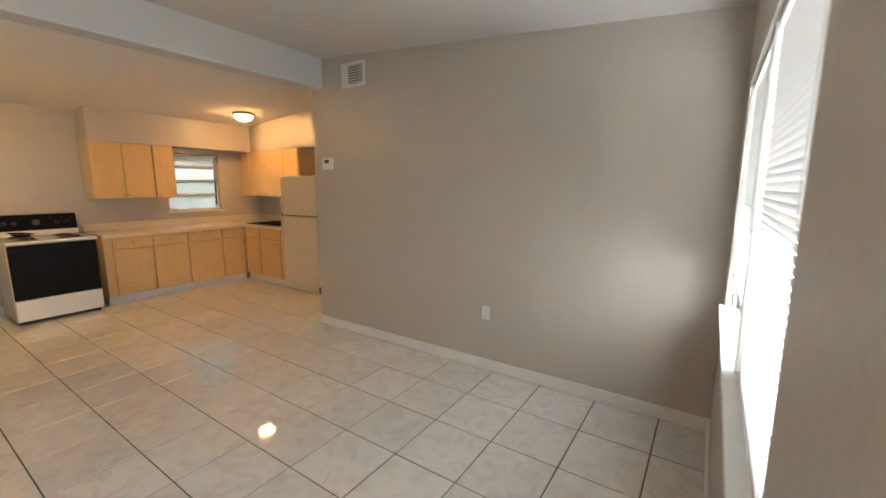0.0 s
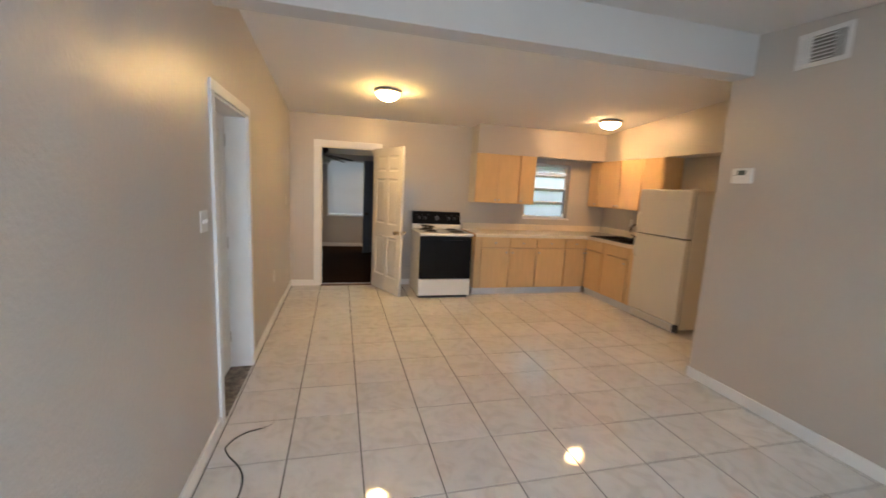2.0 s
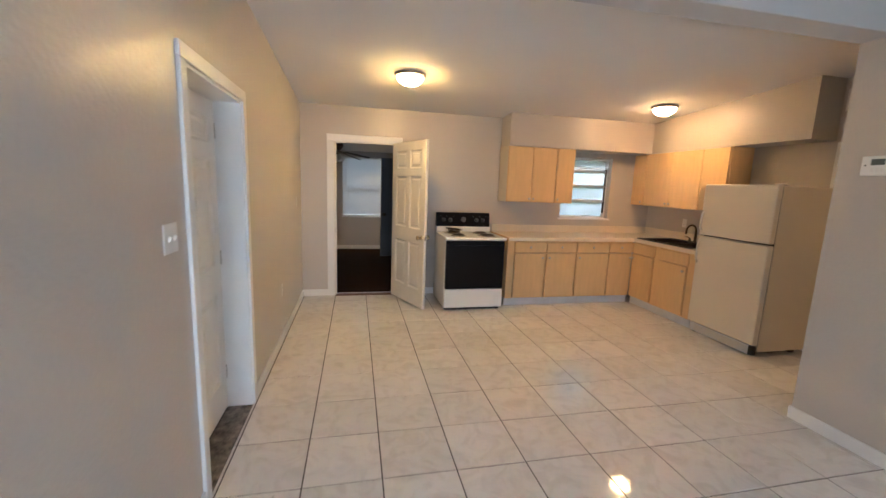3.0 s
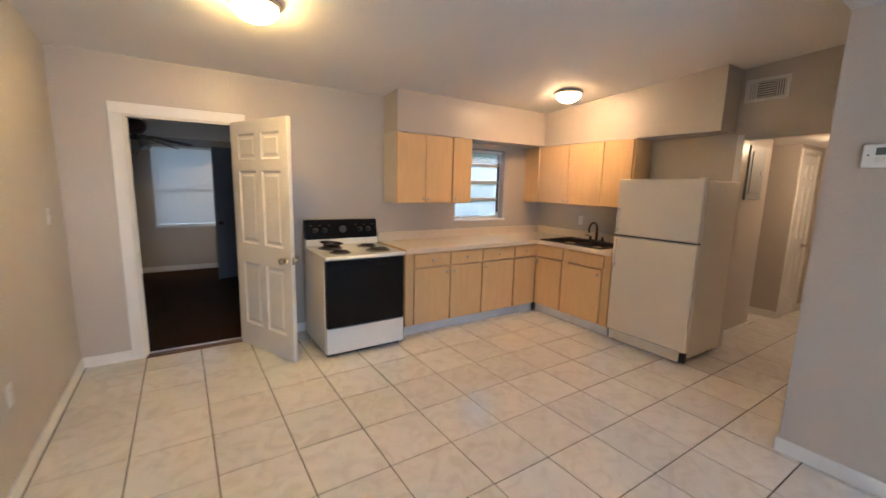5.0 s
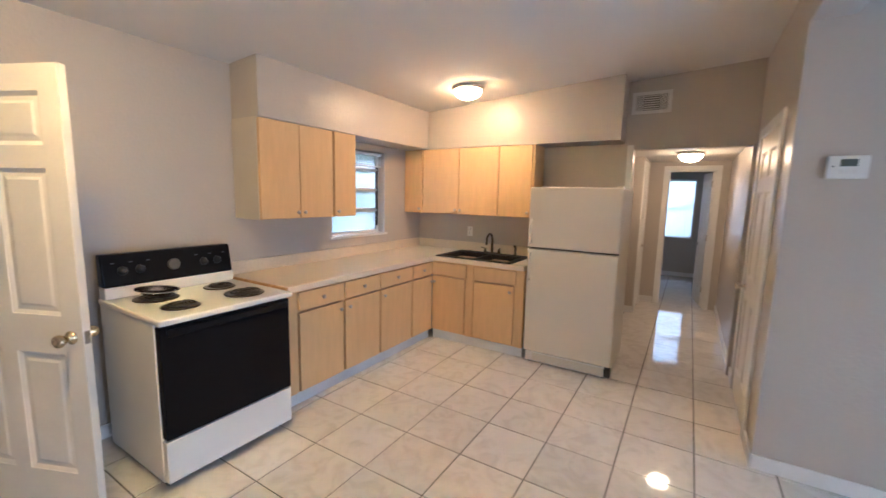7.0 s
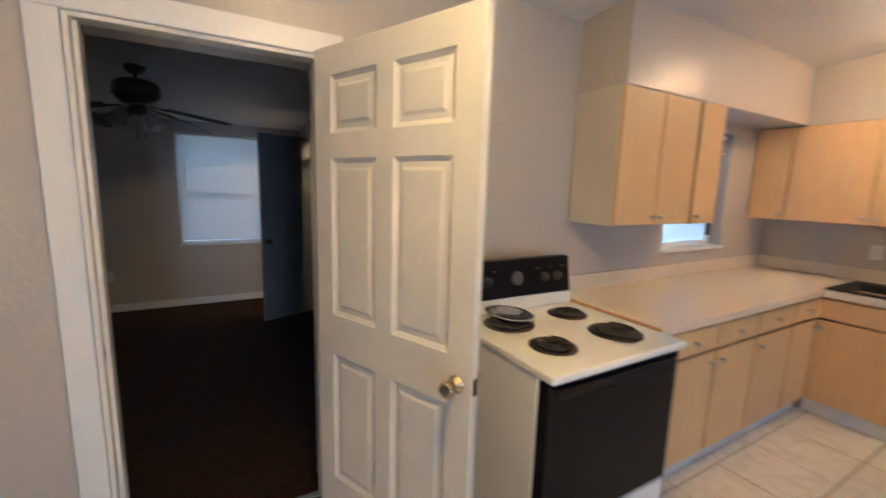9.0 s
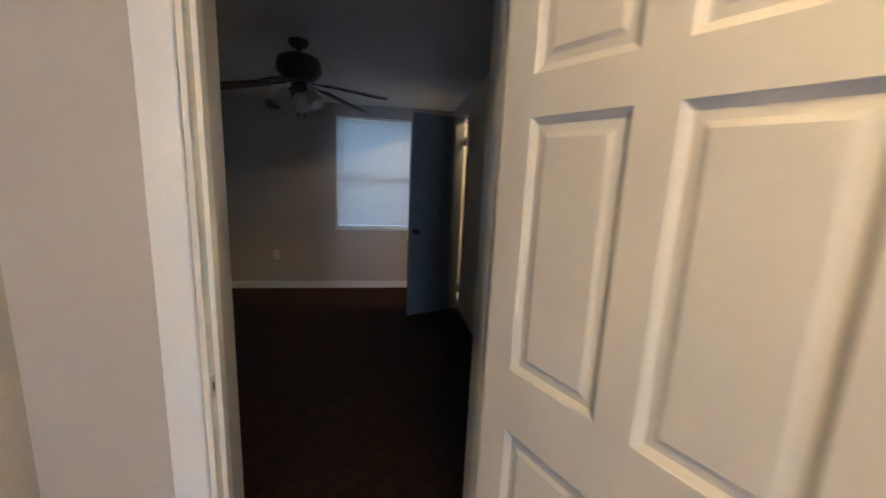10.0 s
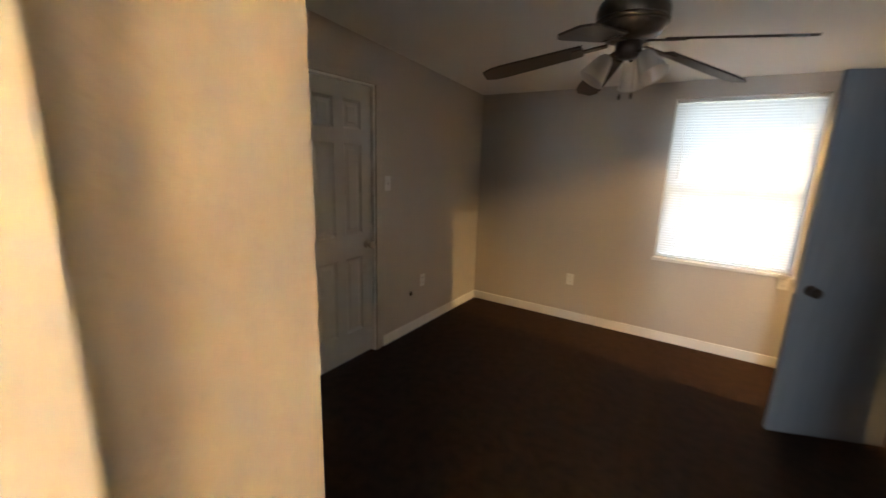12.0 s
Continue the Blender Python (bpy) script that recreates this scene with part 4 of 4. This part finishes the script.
# ---- vents, thermostat, outlets, switches ----
def vent(m, w, h, label, vertical=True):
    """Supply register: on the plane y=0, looking to -y."""
    v = thing("wall_vent", m, label, "air vent", "wall registers")
    part("frame", S().sheet([-w / 2, w / 2], [-h / 2, h / 2], -0.012, -0.001, [(-w / 2 + 0.03, w / 2 - 0.03, -h / 2 + 0.03, h / 2 - 0.03)], "x"), VENTW, v, bevel=0.003)
    part("backing", S().box(-w / 2 + 0.03, -0.003, -h / 2 + 0.03, w / 2 - 0.03, -0.001, h / 2 - 0.03), DUCT, v)
    iw, ih = w - 0.06, h - 0.06
    for k in range(7):
        z = -ih / 2 + (k + 0.5) * ih / 7
        part("slat", S().box(-iw * 0.24, -0.006, -0.002, iw * 0.24, 0.006, 0.002), VENTW, v, at=turn(35, 0, 0, 0, -0.009, z))
    for sg in (-1, 1):
        for k in range(4):
            x = sg * (iw * 0.28 + k * iw * 0.065)
            part("slat", S().box(-0.002, -0.006, -ih / 2, 0.002, 0.006, ih / 2), VENTW, v, at=turn(0, 0, 40 * sg, x, -0.009, 0))
    return v


vent(pose(XR, 3.535, 2.56, 0, 0, -90), 0.315, 0.225, "white metal supply vent high on the wall")
vent(pose(XK, 4.98, 2.46, 0, 0, -90), 0.33, 0.20, "white metal supply vent above the hall opening")
th = thing("thermostat", pose(XR, 3.935, 1.745, 0, 0, -90), "white wall thermostat with a grey screen", "thermostat")
part("body", S().box(-0.080, -0.028, -0.058, 0.080, -0.001, 0.058), WHITEP, th, bevel=0.008, segs=3)
part("screen", S().box(-0.030, -0.0305, 0.004, 0.035, -0.027, 0.040), LCD, th, "grey display")
for x in (-0.022, 0.002, 0.026):
    part("button", S().box(x - 0.008, -0.031, -0.034, x + 0.008, -0.027, -0.014), VENTW, th, bevel=0.002)
part("lamp_dot", S().box(-0.060, -0.030, 0.0, -0.052, -0.027, 0.008), LCD, th)


def outlet(m, label="white duplex wall outlet"):
    o = thing("wall_outlet", m, label, "outlet", "wall outlets")
    part("plate", S().box(-0.035, -0.006, -0.057, 0.035, -0.0005, 0.057), WHITEP, o, bevel=0.003)
    for z in (-0.024, 0.024):
        r = part("socket", S().box(-0.016, -0.009, z - 0.015, 0.016, -0.005, z + 0.015), WHITEP, o, bevel=0.004)
        for x in (-0.006, 0.006):
            part("slot", S().box(x - 0.0012, -0.0095, z - 0.005, x + 0.0012, -0.0085, z + 0.005), BLACKP, r)
    part("screw", S().lathe([(0.003, 0), (0.003, 0.001)], 10), NICKEL, o, at=turn(90, 0, 0, 0, -0.006, 0))
    return o


def switch(m, gangs=1, label="white toggle light switch"):
    s = thing("light_switch", m, label, "light switch", "light switches")
    w = 0.035 + 0.023 * (gangs - 1)
    part("plate", S().box(-w, -0.006, -0.057, w, -0.0005, 0.057), WHITEP, s, bevel=0.003)
    for k in range(gangs):
        x = (k - (gangs - 1) / 2) * 0.046
        part("toggle", S().box(-0.005, -0.016, -0.011, 0.005, -0.004, 0.011), WHITEP, s, bevel=0.002, at=turn(18, 0, 0, x, 0, 0.002))
    return s


outlet(pose(XR, 2.088, 0.487, 0, 0, -90))
outlet(pose(XL, 6.085, 0.488, 0, 0, 90))
outlet(pose(XK, 6.84, 1.14, 0, 0, -90), "white wall outlet above the worktop")
outlet(pose(0.67, BY1, 0.42))
outlet(pose(2.28, BY1, 0.70), "white wall outlet under the bedroom window")
outlet(pose(BX0, 10.51, 0.45, 0, 0, 90))
switch(pose(XL, 3.82, 1.30, 0, 0, 90), 2, "white double light switch beside the side door")
switch(pose(XL, 7.155, 1.277, 0, 0, 90))
switch(pose(BX0, 10.02, 1.35, 0, 0, 90))
cp = thing("cable_outlet", pose(BX0, 10.34, 0.36, 0, 0, 90), "small dark cable outlet low on the wall", "cable outlet")
part("plate", S().lathe([(0.022, 0), (0.022, 0.004), (0.010, 0.006), (0.006, 0.014)], 16), BRONZE, cp, at=turn(90, 0, 0))
bp = thing("breaker_panel", pose(6.72, YH, 1.75), "grey metal breaker panel on the hall wall", "breaker panel")
part("box", S().box(-0.19, -0.018, -0.27, 0.19, -0.001, 0.27), PANELM, bp, bevel=0.004)
part("door", S().box(-0.14, -0.026, -0.21, 0.14, -0.017, 0.21), PANELM, bp, bevel=0.003)
part("latch", S().box(0.09, -0.032, -0.02, 0.12, -0.025, 0.02), ALU, bp, bevel=0.002)

# loose cable on the floor by the side door
pts = [(1.225, 4.03), (1.19, 4.02), (1.13, 3.985), (1.075, 3.92), (1.06, 3.86), (1.10, 3.78), (1.16, 3.70), (1.205, 3.60), (1.215, 3.48), (1.205, 3.38), (1.225, 3.28), (1.30, 3.19), (1.40, 3.14), (1.52, 3.12)]
fine_pts = []
for k in range(len(pts) - 1):
    for j in range(4):
        u = j / 4
        q = [Vector(pts[min(max(k + d, 0), len(pts) - 1)]) for d in (-1, 0, 1, 2)]
        c = 0.5 * ((2 * q[1]) + (q[2] - q[0]) * u + (2 * q[0] - 5 * q[1] + 4 * q[2] - q[3]) * u ** 2 + (3 * q[1] - q[0] - 3 * q[2] + q[3]) * u ** 3)
        fine_pts.append((c.x, c.y, 0.005 + (0.004 if 5 < len(fine_pts) < 12 else 0)))
cb = thing("loose_cable", pose(0, -0.085, 0), "loose black coaxial cable lying on the tiles", "cable")
part("sheath", S().tube(fine_pts, 0.0046, 8), CABLE, cb)
part("connector", S().tube([(1.222, 4.03, 0.005), (1.245, 4.037, 0.006)], 0.0055, 8), CHROME, cb)
part("wire_end", S().tube([(1.245, 4.037, 0.006), (1.27, 4.05, 0.009), (1.285, 4.075, 0.012)], 0.0012, 5), CABLE, cb)


# ---- ceiling fan in the bedroom ----
def ceiling_fan(m, phase):
    f = thing("ceiling_fan", m, "dark five-blade ceiling fan with glass lamp shades", "ceiling fan")
    part("canopy", S().lathe([(0.070, 0.222), (0.068, 0.195), (0.045, 0.165), (0.018, 0.160)], 24), BRONZE, f)
    part("downrod", S().tube([(0, 0, 0.165), (0, 0, 0.10)], 0.014, 10), BRONZE, f)
    part("motor", S().lathe([(0.03, 0.125), (0.10, 0.118), (0.138, 0.098), (0.152, 0.06), (0.150, 0.02), (0.135, -0.015), (0.105, -0.048), (0.06, -0.06)], 32), BRONZE, f)
    part("motor_band", S().lathe([(0.150, 0.028), (0.155, 0.022), (0.155, 0.012), (0.148, 0.006)], 32), BRONZE, f)
    part("switch_housing", S().lathe([(0.055, -0.06), (0.058, -0.10), (0.040, -0.125), (0.01, -0.13)], 24), BRONZE, f)
    n = 10
    pr = [(0.20 + 0.47 * k / n, 0.050 + 0.018 * (k / n) ** 0.8 - (0.030 if k == n else 0.006 if k == n - 1 else 0)) for k in range(n + 1)]
    top = [(r, s * hw, 0.004) for r, hw in pr for s in (-1, 1)]
    bot = [(x, y, -0.004) for x, y, z in top]
    k2 = len(top)
    fs = [(2 * k, 2 * k + 2, 2 * k + 3, 2 * k + 1) for k in range(n)] + [(k2 + 2 * k, k2 + 2 * k + 1, k2 + 2 * k + 3, k2 + 2 * k + 2) for k in range(n)]
    fs += [(2 * k, k2 + 2 * k, k2 + 2 * k + 2, 2 * k + 2) for k in range(n)] + [(2 * k + 1, 2 * k + 3, k2 + 2 * k + 3, k2 + 2 * k + 1) for k in range(n)]
    fs += [(0, 1, k2 + 1, k2), (2 * n, k2 + 2 * n, k2 + 2 * n + 1, 2 * n + 1)]
    blade = S().poly(top + bot, fs).mesh("blade", FANB)
    iron = S().box(0.09, -0.014, -0.010, 0.20, 0.014, -0.002).box(0.195, -0.035, -0.010, 0.245, 0.035, -0.004).mesh("blade_iron", BRONZE, 0.002)
    for k in range(5):
        b = part("blade", blade, FANB, f, at=pose(0, 0, -0.045, 0, 0, phase + 72 * k) @ turn(11, 11, 0))
        part("blade_iron", iron, BRONZE, b)
    for k in range(3):
        a = math.radians(phase + 40 + 120 * k)
        d = Vector((math.cos(a), math.sin(a), 0))
        arm = part("lamp_arm", S().tube([(0, 0, -0.105), tuple(d * 0.06 + Vector((0, 0, -0.105))), tuple(d * 0.085 + Vector((0, 0, -0.125)))], 0.009, 8), BRONZE, f)
        mm = Matrix.Translation(d * 0.085 + Vector((0, 0, -0.12))) @ (d * 0.55 + Vector((0, 0, -0.83))).to_track_quat("Z", "Y").to_matrix().to_4x4()
        part("glass_shade", S().lathe([(0.022, 0), (0.034, 0.015), (0.044, 0.05), (0.060, 0.115), (0.063, 0.120), (0.057, 0.115), (0.040, 0.05), (0.018, 0.004)], 20, mm), SHADEG, f, "frosted glass lamp shade")
    for x in (0.03, -0.02):
        part("pull_chain", S().tube([(x, 0.02, -0.12), (x, 0.02, -0.27)], 0.0015, 5), NICKEL, f)
        part("chain_knob", S().lathe([(0.003, -0.27), (0.007, -0.28), (0.006, -0.292), (0.002, -0.298)], 10, pose(x, 0.02, 0)), BRONZE, f)
    return f


ceiling_fan(pose(1.30, 9.68, 2.135), 48)


# ---- outside, behind the kitchen window ----
def outdoor_tree(x, y, h, seed):
    rng = random.Random(seed)
    t = thing("garden_tree", pose(x, y, -0.32), "leafy green garden tree behind the kitchen window", "tree", "garden trees")
    tr = S().tube([(0, 0, 0), (0.05, 0.02, h * 0.3), (-0.04, 0.05, h * 0.6), (0.02, 0, h * 0.85)], [0.10, 0.08, 0.055, 0.02], 8)
    for k in range(6):
        a, z = k * 1.05 + rng.random(), h * (0.35 + 0.08 * k)
        tr.tube([(0, 0, z), (0.5 * math.cos(a), 0.5 * math.sin(a), z + 0.3), (0.95 * math.cos(a), 0.95 * math.sin(a), z + 0.45)], [0.04, 0.025, 0.008], 6)
    part("trunk", tr, BARK, t)
    lv = S()
    for k in range(1300):
        a, z = rng.random() * 6.283, h * (0.30 + 0.72 * rng.random())
        q = (0.25 + 0.95 * rng.random() ** 0.6) * (1.15 - 0.6 * abs(z / h - 0.62))
        c = Vector((q * math.cos(a), q * math.sin(a), z))
        e = Euler((rng.random() * 3, rng.random() * 3, rng.random() * 6)).to_matrix()
        l, w = 0.07 + 0.05 * rng.random(), 0.03 + 0.02 * rng.random()
        lv.poly([c + e @ Vector(p) for p in ((-l, 0, 0), (0, -w, 0.01), (l, 0, 0), (0, w, 0.01))], [(0, 1, 2, 3)])
    tagged(part("crown", lv, LEAF, t), "green leafy crown", kind="stuff")
    return t


for k, (x, y, h) in enumerate(((4.6, 11.2, 3.6), (6.0, 10.6, 3.2), (7.4, 11.6, 4.0), (8.9, 10.9, 3.4), (5.4, 12.8, 4.4), (10.4, 12.0, 4.2))):
    outdoor_tree(x, y, h, k + 3)
fe = thing("garden_fence", pose(0, 10.0, -0.32), "pale weathered board fence behind the house", "fence")
bd = S().box(-0.068, -0.011, 0, 0.068, 0.011, 1.55).mesh("board", FENCE, 0.004)
for k in range(46):
    part("board", bd, FENCE, fe, at=turn(0, random.uniform(-0.4, 0.4), 0, 4.55 + 0.143 * k, 0, random.uniform(-0.01, 0.01)))
for z in (0.35, 1.25):
    part("rail", S().box(4.45, 0.013, z - 0.04, 11.1, 0.05, z + 0.04), FENCE, fe)

# ---- floor tiles ----
PITCH, TX, TY, JOINT = 0.406, 3.03, 5.25, 0.0072
RECTS = [(XL, YF - 0.14, XR, YB), (XR, YC, XK, YB), (XK - 0.01, YC, XE, YH), (PX0, YH, PX1, 6.58), (XE, 4.315, XE + 0.12, 4.90)]
whole = {}


def tile_mesh(a, b, c, d):
    key = (round(a, 4), round(b, 4), round(c, 4), round(d, 4))
    if key not in whole:
        e = 0.0016
        p = [(a, b, -0.0045), (c, b, -0.0045), (c, d, -0.0045), (a, d, -0.0045), (a, b, -e), (c, b, -e), (c, d, -e), (a, d, -e), (a + e, b + e, 0), (c - e, b + e, 0), (c - e, d - e, 0), (a + e, d - e, 0)]
        fs = [(k, (k + 1) % 4, 4 + (k + 1) % 4, 4 + k) for k in range(4)] + [(4 + k, 4 + (k + 1) % 4, 8 + (k + 1) % 4, 8 + k) for k in range(4)] + [(8, 9, 10, 11)]
        whole[key] = S().poly(p, fs).mesh("tile", TILE)
    return whole[key]


for i in range(-6, 16):
    for j in range(-13, 7):
        x0, y0 = TX + i * PITCH + JOINT / 2, TY + j * PITCH + JOINT / 2
        x1, y1 = x0 + PITCH - JOINT, y0 + PITCH - JOINT
        cut = [(max(x0, r[0]), max(y0, r[1]), min(x1, r[2]), min(y1, r[3])) for r in RECTS]
        cut = [q for q in cut if q[2] - q[0] > 0.004 and q[3] - q[1] > 0.004]
        if not cut:
            continue
        q = (min(c[0] for c in cut), min(c[1] for c in cut), max(c[2] for c in cut), max(c[3] for c in cut))
        me = tile_mesh(q[0] - x0, q[1] - y0, q[2] - x0, q[3] - y0)
        part("tile", me, TILE, floor, at=pose(x0, y0, random.uniform(-0.0003, 0.0003), random.uniform(-0.13, 0.13), random.uniform(-0.13, 0.13), 0))
far_tiles = S()
for i in range(14, 21):
    for j in range(-6, 3):
        x0, y0 = TX + i * PITCH + JOINT / 2, TY + j * PITCH + JOINT / 2
        a, b, c, d = max(x0, XE + 0.121), max(y0, 3.22), min(x0 + PITCH - JOINT, XF), min(y0 + PITCH - JOINT, 6.18)
        if c - a > 0.01 and d - b > 0.01:
            far_tiles.box(a, b, -0.0045, c, d, 0.0)
tagged(part("far_room_tiles", far_tiles, TILE, floor), "glossy white tiles of the far room", kind="stuff")
